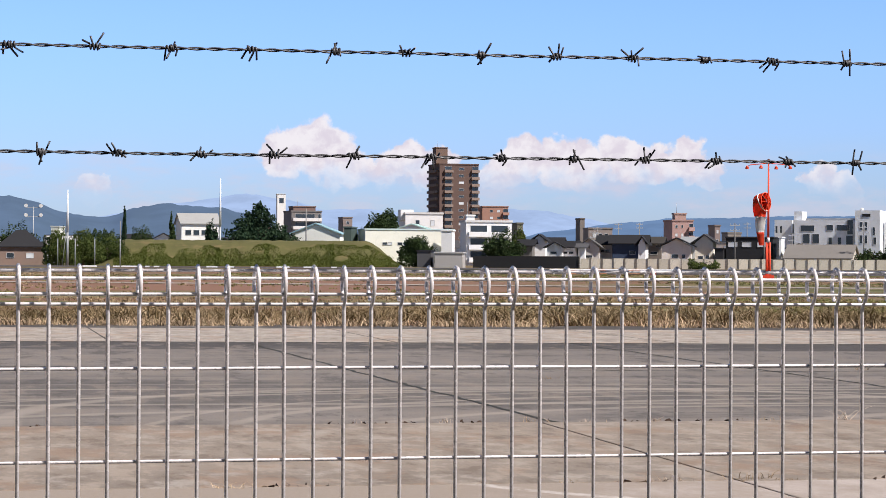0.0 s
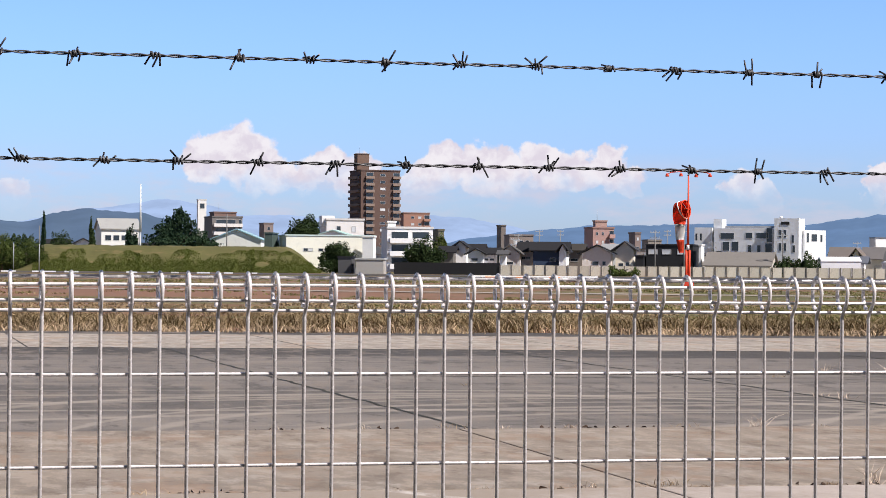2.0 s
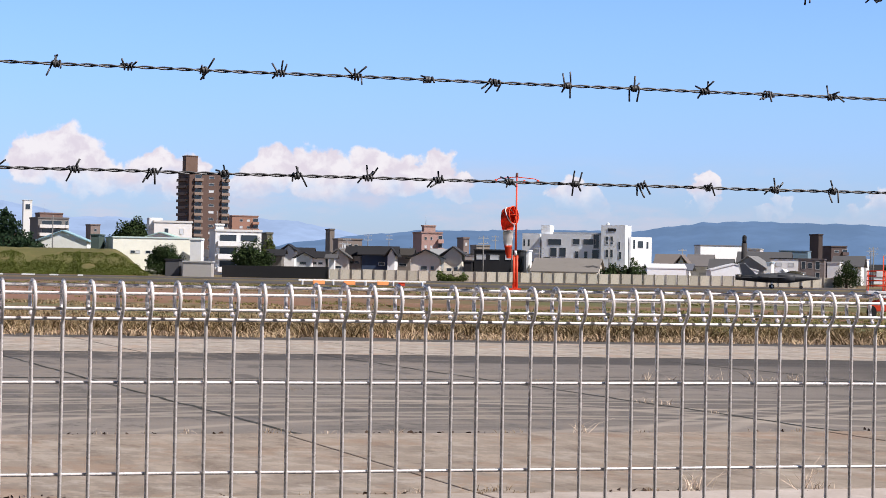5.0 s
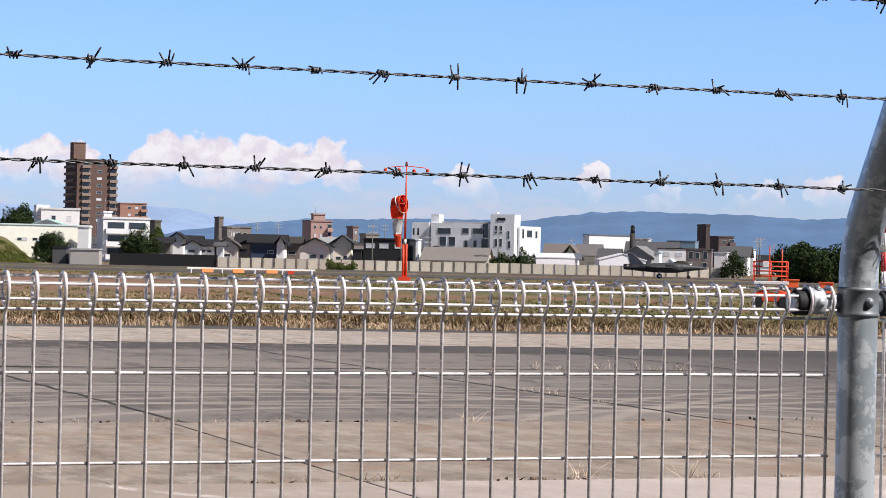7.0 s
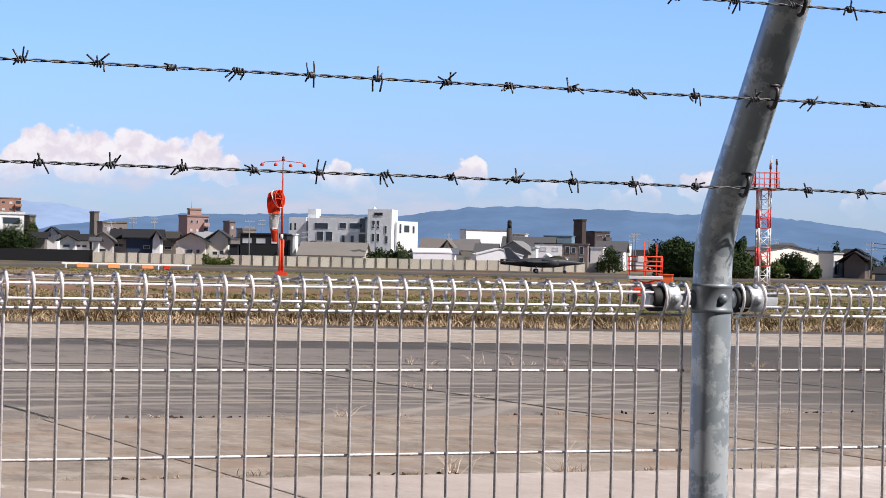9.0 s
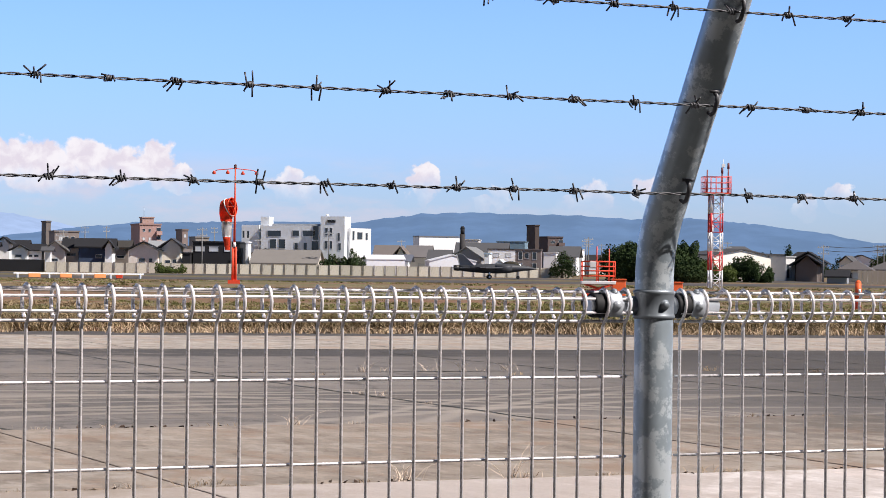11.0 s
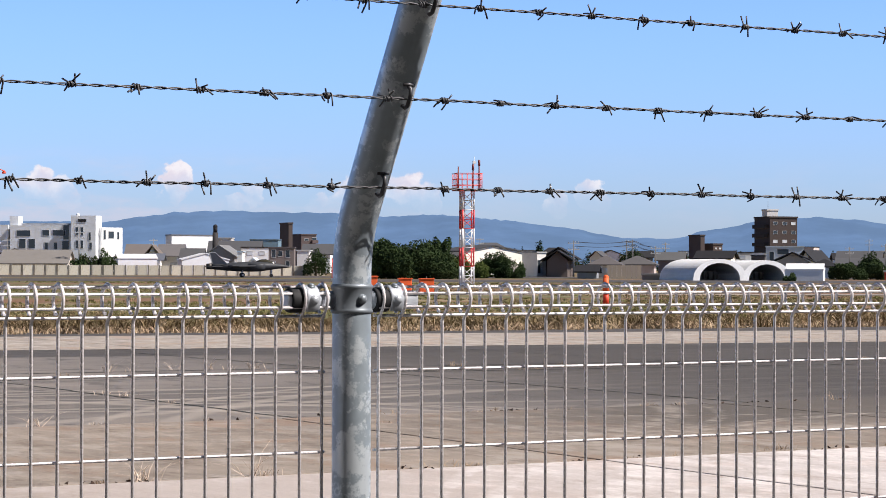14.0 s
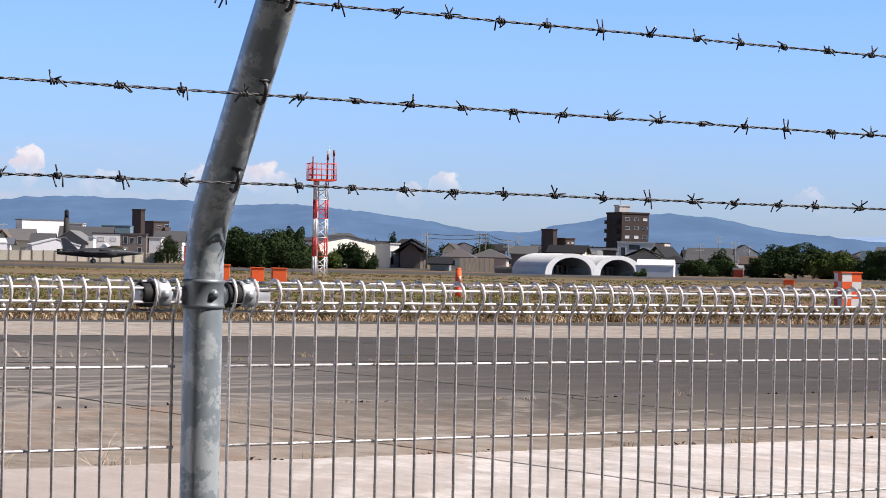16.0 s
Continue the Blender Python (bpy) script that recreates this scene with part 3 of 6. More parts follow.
prof = [(0.0385, 1.427), (0.0413, 1.429), (0.0421, 1.432), (0.0413, 1.435), (0.0398, 1.4375), (0.0398, 1.4745), (0.0413, 1.477), (0.0422, 1.480), (0.0413, 1.483), (0.0385, 1.485)]
rings = [[bm.verts.new((r * math.cos(6.28319 * k / 36), -0.012 + r * math.sin(6.28319 * k / 36), z)) for k in range(36)] for r, z in prof]
for a, b in zip(rings, rings[1:]):
    for k in range(36):
        bm.faces.new((a[k], a[(k + 1) % 36], b[(k + 1) % 36], b[k])).smooth = True
part("collar", bm, M_COLLAR, post, "dark grey ribbed steel collar")


def bolt_mesh(bm, c, axis, r, h):
    c, axis = Vector(c), Vector(axis).normalized()
    q = axis.to_track_quat("Z", "Y")
    prof = [(r * 1.25, 0), (r * 1.25, h * .25), (r, h * .3), (r * .96, h * .6), (r * .75, h * .88), (r * .35, h), (0.0004, h * 1.02)]
    rr = [[bm.verts.new(c + q @ Vector((a * math.cos(6.28319 * k / 14), a * math.sin(6.28319 * k / 14), z))) for k in range(14)] for a, z in prof]
    for a, b in zip(rr, rr[1:]):
        for k in range(14):
            bm.faces.new((a[k], a[(k + 1) % 14], b[(k + 1) % 14], b[k])).smooth = True


bm = bmesh.new()
bolt_mesh(bm, (0.002, -0.0515, 1.456), (0.05, -1, 0), 0.0078, 0.008)
part("bolt", bm, M_COLLAR, post, "domed steel bolt")
# hooks that hold the barbed wires
BARB_WIRES = ((-0.1307, 1.672), (-0.2300, 1.8367), (-0.3226, 2.006))
s31, c31 = math.sin(radians(31)), math.cos(radians(31))
for y, z in BARB_WIRES:
    bm = bmesh.new()
    o = Vector((0.002, y, z))
    up, off = Vector((0, -s31, c31)), Vector((0, -c31, -s31))
    tube(bm, [o - off * .014 + up * .022, o - off * .002 + up * .020, o + off * .004 + up * .010, o + off * .004 - up * .012, o - off * .003 - up * .020, o - off * .014 - up * .021], 0.0042, 7)
    tube(bm, [o - off * .012 + up * .024 + Vector((-.012, 0, 0)), o - off * .010 + up * .026, o - off * .012 + up * .024 + Vector((.012, 0, 0))], 0.003, 6)
    part("wire_hook", bm, M_BARB, post, "dark steel hook")


def fence_clamp(x_ring):
    """The sleeve that holds the rolled top of a panel to the post."""
    c = empty("fence_clamp", None, label="pale steel clamp joining rolled fence top to post", category="clamp", group="rolled top clamps")
    zc = 1.4535
    bm = bmesh.new()
    cyl(bm, (x_ring - 0.052, 0, zc), (x_ring + 0.052, 0, zc), 0.0185, n=20)
    part("pipe", bm, M_CAP, c, "short pale steel pipe")
    bm = bmesh.new()
    x0, x1 = x_ring - 0.044, x_ring - 0.012
    prof = [(0.0195, x0), (0.0245, x0), (0.0255, x0 + .003), (0.0255, x1 - .003), (0.0240, x1), (0.0190, x1)]
    rr = [[bm.verts.new((x, r * math.cos(6.28319 * k / 24), zc + 0.96 * r * math.sin(6.28319 * k / 24))) for k in range(24)] for r, x in prof]
    for a, b in zip(rr, rr[1:]):
        for k in range(24):
            bm.faces.new((a[k], a[(k + 1) % 24], b[(k + 1) % 24], b[k])).smooth = True
    bmesh.ops.recalc_face_normals(bm, faces=bm.faces)
    part("sleeve", bm, M_DARK, c, "black end sleeve")
    bm = bmesh.new()
    n = 14
    pts = [(-0.0262 * math.cos(a), zc + 0.0285 * math.sin(a)) for a in [radians(-48 + 140 * i / n) for i in range(n + 1)]]
    prev = None
    for y, z in pts:
        cur = [bm.verts.new((x_ring + dx, y * k, zc + (z - zc) * k)) for dx, k in ((-.0145, 1), (-.012, 1.06), (.012, 1.06), (.0145, 1))]
        if prev:
            for k in range(3):
                bm.faces.new((prev[k], prev[k + 1], cur[k + 1], cur[k])).smooth = True
        prev = cur
    bmesh.ops.recalc_face_normals(bm, faces=bm.faces)
    bmesh.ops.solidify(bm, geom=bm.faces[:], thickness=0.003)
    part("strap", bm, M_CAP, c, "curved pale steel strap")
    bm = bmesh.new()
    bolt_mesh(bm, (x_ring, -0.0272, zc + 0.001), (0, -1, 0), 0.0075, 0.007)
    part("bolt", bm, M_CAP, c)
    bm = bmesh.new()
    bolt_mesh(bm, (x_ring + .001, -0.012, zc + 0.027), (0, -.4, 1), 0.006, 0.006)
    part("top_bolt", bm, M_COLLAR, c)
    return c


fence_clamp(-0.091)
fence_clamp(0.096)

# ---- barbed wire ----
def barb_mesh(seed):
    """Two short wires wound round the strands, with cut ends that stick out."""
    rng = random.Random(seed)
    bm = bmesh.new()
    for w in range(2):
        x0 = -0.005 + 0.007 * w + rng.uniform(-.002, .002)
        turns, r = 1.7 + rng.uniform(-.2, .4), 0.0044 + rng.uniform(0, .0010)
        a0 = rng.uniform(0, 6.28)
        pts = []
        n = 20
        for i in range(n + 1):
            a = a0 + turns * 6.28319 * i / n
            pts.append(Vector((x0 - 0.004 + 0.010 * i / n, r * math.cos(a), r * math.sin(a))))
        la, lb = rng.uniform(.013, .025), rng.uniform(.013, .025)
        t0 = Vector((rng.uniform(-.9, .3), math.sin(a0) * .7, -math.cos(a0))).normalized()
        a1 = a0 + turns * 6.28319
        t1 = Vector((rng.uniform(-.3, .9), -math.sin(a1) * .7, math.cos(a1))).normalized()
        pts = [pts[0] + t0 * la, pts[0] + t0 * la * .5] + pts + [pts[-1] + t1 * lb * .5, pts[-1] + t1 * lb]
        tube(bm, pts, 0.00165, 6)
    me = bpy.data.meshes.new("barb")
    bm.to_mesh(me)
    bm.free()
    me.materials.append(M_BARB)
    return me


BARBS = [barb_mesh(100 + i) for i in range(9)]
FIRST = ([-2.278, -2.153, -2.019, -1.894, -1.761, -1.631, -1.511, -1.383, -1.259, -1.129, -1.001, -0.876, -0.751, -0.620, -0.490, -0.371, -0.246, -0.109, 0.142, 0.266, 0.386, 0.513, 0.636, 0.771, 0.897, 1.023, 1.148, 1.269, 1.401, 1.518, 1.655, 1.78, 1.905, 2.03],
         [-2.332, -2.200, -2.074, -1.947, -1.811, -1.693, -1.568, -1.440, -1.313, -1.185, -1.065, -0.933, -0.808, -0.677, -0.553, -0.426, -0.300, -0.170, -0.040, 0.083, 0.208, 0.336, 0.457, 0.582, 0.711, 0.838, 0.968, 1.088, 1.206, 1.330, 1.465, 1.589, 1.71, 1.84, 1.97],
         [-0.52, -0.39, -0.27, -0.144, -0.02, 0.105, 0.236, 0.360, 0.480, 0.595, 0.732, 0.861, 0.990, 1.110, 1.232, 1.364, 1.493, 1.62, 1.75, 1.88, -0.65, -0.78, -0.9, -1.03, -1.16, -1.28, -1.41, -1.54, -1.67, -1.8, -1.92, -2.05, -2.18, -2.31])
for wi, (y, z) in enumerate(BARB_WIRES):
    bw = empty("barbed_wire", pose(0, y, z), label="dark weathered two-strand barbed wire stretched above fence", category="barbed wire", group="barbed wires")
    x0, x1, n = -2.9, 2.9, 1000
    for s in range(2):
        bm = bmesh.new()
        pts = []
        for i in range(n + 1):
            x = x0 + (x1 - x0) * i / n
            a = 6.28319 * x / 0.062 + s * math.pi + 0.8 * math.sin(x * 3.1 + wi)
            sag = 0.0008 * x + 0.0012 * noise.noise(Vector((x * 5, wi, 0)))
            pts.append((x, 0.0017 * math.cos(a), 0.0017 * math.sin(a) + sag))
        tube(bm, pts, 0.0015, 5)
        part("strand", bm, M_BARB, bw)
    rng = random.Random(60 + wi)
    for x in FIRST[wi]:
        share("barb", BARBS[rng.randrange(9)], bw, pose(x, 0, 0.0008 * x, rng.uniform(0, 360), rng.uniform(-7, 7), rng.choice((0, 180)) + rng.uniform(-6, 6)))


# ---- buildings across the field ----
PAINT = {}


def wall_mat(col, rough=0.85, var=0.10, metal=0.0, stain=None):
    key = (col, rough, metal)
    if key not in PAINT:
        PAINT[key] = mat("wall_paint", col, rough, metal, var, 0.25, 3.0, stain=stain or tuple(c * 0.75 for c in col), stain_amt=0.35)
    return PAINT[key]


WHITE, CREAM, GREYW = (0.80, 0.80, 0.79), (0.83, 0.82, 0.72), (0.46, 0.46, 0.45)
BROWN, DBROWN, BRICK = (0.125, 0.080, 0.066), (0.085, 0.065, 0.058), (0.36, 0.20, 0.15)
TILE, SLATE, NAVY, BLACK = (0.020, 0.020, 0.023), (0.085, 0.085, 0.09), (0.035, 0.055, 0.10), (0.022, 0.023, 0.026)
TAN = (0.30, 0.26, 0.22)
WINDOWS = {}


def window(parent, x, z, y, w, h, lit=False, side=0):
    """A window with a frame and a pane on a wall; side 0 is the front, 1 the right side, -1 the left."""
    key = (round(w, 2), round(h, 2), lit)
    if key not in WINDOWS:
        bm = bmesh.new()
        t = 0.07
        for a in ((-w / 2, w / 2, h / 2 - t, h / 2), (-w / 2, w / 2, -h / 2, -h / 2 + t), (-w / 2, -w / 2 + t, -h / 2 + t, h / 2 - t), (w / 2 - t, w / 2, -h / 2 + t, h / 2 - t)):
            box(bm, a[0], a[1], -0.07, 0.02, a[2], a[3])
        me = bpy.data.meshes.new("window")
        bm.to_mesh(me)
        bm.free()
        me.materials.append(wall_mat((0.5, 0.5, 0.5), 0.5))
        bm = bmesh.new()
        box(bm, -w / 2 + t, w / 2 - t, -0.03, 0.0, -h / 2 + t, h / 2 - t)
        pe = bpy.data.meshes.new("pane")
        bm.to_mesh(pe)
        bm.free()
        pe.materials.append(M_PANEL if lit else M_GLASS)
        WINDOWS[key] = (me, pe)
    me, pe = WINDOWS[key]
    f = share("window", me, parent, pose(x, y, z, 0, 0, 90 * side))
    share("pane", pe, f)
    return f


M_PANEL = mat("pale_blind_behind_glass", (0.62, 0.64, 0.66), 0.3, 0, 0.08, spec=0.5)


def roof_gable(bm, w, d, z0, z1, over=0.4, thick=0.22, along_x=True):
    """Two sloping slabs with eaves; the ridge runs along x, or front to back."""
    if along_x:
        o = [(-d / 2 - over, z0 - 0.15), (0, z1), (d / 2 + over, z0 - 0.15), (d / 2 + over, z0 - 0.15 + thick), (0, z1 + thick), (-d / 2 - over, z0 - 0.15 + thick)]
        a = [bm.verts.new((-w / 2 - over, y, z)) for y, z in o]
        b = [bm.verts.new((w / 2 + over, y, z)) for y, z in o]
    else:
        o = [(-w / 2 - over, z0 - 0.15), (0, z1), (w / 2 + over, z0 - 0.15), (w / 2 + over, z0 - 0.15 + thick), (0, z1 + thick), (-w / 2 - over, z0 - 0.15 + thick)]
        a = [bm.verts.new((x, -d / 2 - over, z)) for x, z in o]
        b = [bm.verts.new((x, d / 2 + over, z)) for x, z in o]
    for q in ((0, 1, 4, 5), (1, 2, 3, 4)):
        bm.faces.new([a[i] for i in q])
        bm.faces.new([b[i] for i in q][::-1])
    for i in range(6):
        bm.faces.new((a[i], b[i], b[(i + 1) % 6], a[(i + 1) % 6]))
    bmesh.ops.recalc_face_normals(bm, faces=bm.faces)


def roof_hip(bm, w, d, z0, z1, over=0.5):
    r = max(0.2, w / 2 - d / 2)
    lo = [bm.verts.new(c) for c in ((-w / 2 - over, -d / 2 - over, z0), (w / 2 + over, -d / 2 - over, z0), (w / 2 + over, d / 2 + over, z0), (-w / 2 - over, d / 2 + over, z0))]
    eb = [bm.verts.new((v.co.x, v.co.y, z0 - 0.2)) for v in lo]
    t = [bm.verts.new((-r, 0, z1)), bm.verts.new((r, 0, z1))]
    for f in ((lo[0], lo[1], t[1], t[0]), (lo[1], lo[2], t[1]), (lo[2], lo[3], t[0], t[1]), (lo[3], lo[0], t[0]), eb[::-1]):
        bm.faces.new(f)
    for i in range(4):
        bm.faces.new((eb[i], eb[(i + 1) % 4], lo[(i + 1) % 4], lo[i]))
    bmesh.ops.recalc_face_normals(bm, faces=bm.faces)


def house(az, dist, w, h, label, wall=WHITE, roof=TILE, kind="gable_x", d=8.0, eave=0.62, turn=0.0, wins=(), name="house", cat="house", over=0.4, side_wins=(), z=0.0, rough=0.8, grid=True):
    """A small building: body, roof and windows. wins: (x, z, width, height) as shares of the front."""
    # the town follows the runway's grid, which shows the sunlit east ends
    turn = turn * 0.6 - 6 + 0.2 * (az - 20) if grid else turn
    if cat == "house":
        eave, over = 0.5 * eave + 0.36, over + 0.5
        wall = tuple(min(0.82, c * 1.6 + 0.06) for c in wall) if sum(wall) > 0.6 else wall
    c, s = math.cos(radians(turn)), math.sin(radians(abs(turn)))
    w = max(0.5 * w, (w - d * s) / c)
    az += math.degrees(math.copysign(d * s / 2, turn) / dist)
    ob = empty(name, facing(az, dist, turn, z), label=label, category=cat)
    ze = h * eave
    bm = bmesh.new()
    if kind == "flat":
        box(bm, -w / 2, w / 2, 0, d, -0.3, h - 0.25)
        ze = h
    elif kind == "gable_x":
        pts = [(0, -0.3), (d, -0.3), (d, ze), (d / 2, h - 0.1), (0, ze)]
        a = [bm.verts.new((-w / 2, y, zz)) for y, zz in pts]
        b = [bm.verts.new((w / 2, y, zz)) for y, zz in pts]
        bm.faces.new(a)
        bm.faces.new(b)
        for i in range(5):
            bm.faces.new((a[i], b[i], b[(i + 1) % 5], a[(i + 1) % 5]))
        bmesh.ops.recalc_face_normals(bm, faces=bm.faces)
    elif kind == "gable_y":
        prism(bm, [(-w / 2, -0.3), (w / 2, -0.3), (w / 2, ze), (0, h - 0.1), (-w / 2, ze)], 0, d)
    else:
        box(bm, -w / 2, w / 2, 0, d, -0.3, ze)
    part("wall", bm, wall_mat(wall, rough), ob)
    bm = bmesh.new()
    if kind == "flat":
        box(bm, -w / 2 - .15, w / 2 + .15, -.15, d + .15, h - 0.25, h)
        part("roof", bm, wall_mat(roof, 0.6), ob)
    else:
        if kind == "hip":
            roof_hip(bm, w, d, ze, h)
        else:
            roof_gable(bm, w, d, ze, h - 0.05, over, 0.2, kind == "gable_x")
        r = part("roof", bm, wall_mat(roof, 0.75), ob)
        r.matrix_basis = pose(0, d / 2, 0)
    for wx, wz, ww, wh in wins:
        window(ob, wx * w / 2, wz * ze, 0, ww, wh, lit=(int(wx * 1000 + wz * 777) % 4 == 0))
    for wy, wz, ww, wh in side_wins:
        window(ob, w / 2, wz * ze, wy * d, ww, wh, side=1)
    return ob


def two(w, h, n=2, ww=1.6, wh=1.1, rows=(0.32, 0.78)):
    """A plain set of windows in rows."""
    return [((-1 + 2 * (i + 0.5) / n) * 0.86, r, ww, wh) for i in range(n) for r in rows]


def flats(az, dist, w, h, floors, label, wall=BROWN, side=None, d=14.0, turn=15.0, balconies=(), wincols=(), pent=None, name="apartment_building", left_balconies=False, rail=None, base=0.0, band=None):
    """A tall block with floors: balconies and window columns given as (centre, width) shares of the front."""
    if abs(turn) < 14:
        turn = max(turn, 0.75 * az)
        c, s = math.cos(radians(turn)), math.sin(radians(turn))
        w = max(0.5 * w, (w - d * s) / c)
        az += math.degrees(d * s / 2 / dist)
    ob = empty(name, facing(az, dist, turn), label=label, category="building")
    bm = bmesh.new()
    box(bm, -w / 2, w / 2, 0, d, -0.3, h - 0.5)
    part("wall", bm, wall_mat(wall), ob)
    bm = bmesh.new()
    box(bm, -w / 2 - .2, w / 2 + .2, -.2, d + .2, h - 0.5, h)
    part("roof", bm, wall_mat(tuple(c * 0.8 for c in wall)), ob)
    fh = (h - 1.0 - base) / floors
    rail = rail or wall
    for cx, cw in balconies:
        bw = cw * w
        bs = bmesh.new()
        box(bs, -bw / 2, bw / 2, -1.2, 0.0, 0, 0.15)
        box(bs, -bw / 2, bw / 2, -1.2, -1.08, 0.15, 1.15)
        box(bs, -bw / 2, -bw / 2 + .12, -1.08, 0.0, 0.15, 1.15)
        box(bs, bw / 2 - .12, bw / 2, -1.08, 0.0, 0.15, 1.15)
        me = bpy.data.meshes.new("balcony")
        bs.to_mesh(me)
        bs.free()
        me.materials.append(wall_mat(tuple(min(.8, c * 1.15) for c in rail)))
        for f in range(floors):
            share("balcony", me, ob, pose(cx * w / 2, 0, base + fh * f + 0.1))
            window(ob, cx * w / 2, base + fh * f + fh * .62, 0, bw * .8, fh * .62)
    for cx, cw in wincols:
        for f in range(floors):
            window(ob, cx * w / 2, base + fh * f + fh * .58, 0, cw * w, fh * .36, lit=(f * 7 + int(cx * 10)) % 3 == 0)
    if left_balconies:
        bs = bmesh.new()
        box(bs, -1.3, 0, 0, d * .8, 0, .15)
        box(bs, -1.3, -1.18, 0, d * .8, .15, 1.15)
        box(bs, -1.18, 0, 0, .12, .15, 1.15)
        me = bpy.data.meshes.new("balcony")
        bs.to_mesh(me)
        bs.free()
        me.materials.append(wall_mat(rail))
        for f in range(floors):
            share("balcony", me, ob, pose(-w / 2, d * .1, base + fh * f + .1))
    if pent:
        px, pw, ph, pc = pent
        bm = bmesh.new()
        box(bm, px * w / 2 - pw / 2, px * w / 2 + pw / 2, 1.0, 1.0 + pw, h, h + ph - .4)
        box(bm, px * w / 2 - pw / 2 - .2, px * w / 2 + pw / 2 + .2, .8, 1.2 + pw, h + ph - .4, h + ph)
        part("penthouse", bm, wall_mat(pc), ob)
        bm = bmesh.new()
        cyl(bm, (px * w / 2 - pw * .3, 2, h + ph), (px * w / 2 - pw * .3, 2, h + ph + 3.0), .07, .03, 6)
        part("antenna", bm, M_STEELG, ob)
    return ob


# the brown apartment tower and its neighbours
flats(11.839, 1000, 17.56, 42.60, 14, "brown brick apartment tower with balconies", BROWN, d=17, turn=17, balconies=((-.55, .22), (.82, .2)), wincols=((.12, .13),), left_balconies=True, pent=(-.86, 5.2, 7.0, (0.17, .11, .085)), rail=(0.23, 0.17, 0.14))
flats(12.683, 1060, 13.95, 25.76, 8, "red-brown brick apartment block", BRICK, d=12, turn=10, balconies=((.8, .25),), wincols=((-.3, .12), (.25, .12)))
flats(12.503, 540, 12.11, 10.56, 3, "white three-storey flats with long balconies", WHITE, d=9, turn=8, balconies=((-.45, .46), (.46, .46)), pent=(-.78, 1.9, 1.3, WHITE), base=0.6)
flats(13.272, 640, 3.12, 11.66, 4, "olive grey office block", (0.17, 0.16, 0.12), d=10, turn=5, wincols=((0, .5),))
wb = flats(10.896, 600, 11.41, 13.52, 3, "plain white office building with raised stairwell", (0.76, 0.74, 0.72), d=12, turn=4, wincols=((-.35, .11), (.45, .11)))
bm = bmesh.new()
box(bm, -6.0, -2.6, 1, 6, 11.4, 14.2)
part("stairwell", bm, wall_mat(WHITE), wb).matrix_basis = pose(0, 0, 0)
house(10.514, 445, 18.76, 7.25, "long cream factory with flat pale roof", CREAM, (0.55, 0.66, 0.64), "flat", d=16, turn=6, grid=False, wins=((-.56, .60, .9, .6), (-.45, .60, .9, .6), (-.22, .60, 1.0, .6), (-.10, .60, .8, .6), (.3, .62, .6, 1.2)), name="factory", cat="factory")
house(11.569, 440, 2.57, 7.02, "white stair tower against factory", WHITE, WHITE, "flat", d=4, name="stair_tower", cat="building")
house(9.153, 450, 2.63, 7.69, "dark green metal annex", (0.07, 0.10, 0.09), (0.07, 0.1, 0.09), "flat", d=8, name="annex", cat="building", wins=((-.4, .25, .8, .8), (.4, .25, .8, .8)))
house(8.352, 470, 10.85, 8.49, "white warehouse with pale blue gabled roof", (0.82, 0.83, 0.78), (0.27, 0.43, 0.50), "gable_y", d=6, eave=.76, turn=-9, grid=False, wins=((-.36, .66, 1.3, .9), (-.06, .66, 1.3, .9)), name="warehouse", cat="warehouse")
house(5.390, 520, 9.77, 11.32, "long white two-storey hall with grey gabled roof", (0.76, 0.76, 0.72), (0.34, 0.34, 0.33), "gable_x", d=9, eave=.80, turn=9, grid=False, wins=two(1, 1, 4, 1.4, 1.2), name="hall", cat="building")
house(7.443, 900, 3.71, 26.40, "tall pale water tower with square top", (0.76, 0.75, 0.72), (0.7, .7, .68), "flat", d=4, turn=25, wins=((0, .9, 1.8, 2.0),), name="tower", cat="tower")
flats(7.974, 820, 13.5, 18.3, 6, "grey terraced concrete apartment block", (0.20, .185, .175), d=14, turn=12, balconies=((-.1, .82), (.86, .12)), pent=(-.1, 8, 1.6, (.20, .13, .11)), rail=(.62, .60, .58))
flats(9.033, 1000, 6.08, 19.38, 5, "brown-grey block of flats far off", (0.25, 0.2, 0.18), d=10, turn=12, wincols=((0, .3),))
house(10.744, 500, 6.82, 8.95, "low building with rounded teal roof", WHITE, (0.38, 0.55, 0.52), "gable_y", d=10, eave=.9, name="building", cat="building")
house(1.131, 425, 7.81, 6.31, "old house with dark tiled roof and brick porch", (0.24, 0.17, 0.14), TILE, "hip", d=6, eave=.35, grid=False, wins=((-.5, .5, 1.4, 1), (.4, .5, 1.4, 1)))
house(2.017, 520, 3.08, 8.32, "small pale building behind trees", (0.66, .68, .62), (.5, .52, .5), "flat", d=8, name="building", cat="building")
house(3.942, 500, 5.15, 6.38, "low white house with dark roof", WHITE, TILE, "gable_x", d=8, eave=.5)
house(11.02, 400, 3.0, 3.0, "dark open shed beside the field", SLATE, TILE, "flat", d=5, name="shed", cat="shed")
house(11.62, 398, 5.3, 2.7, "pale concrete block store", (0.40, .38, .36), GREYW, "flat", d=4, name="store", cat="shed")

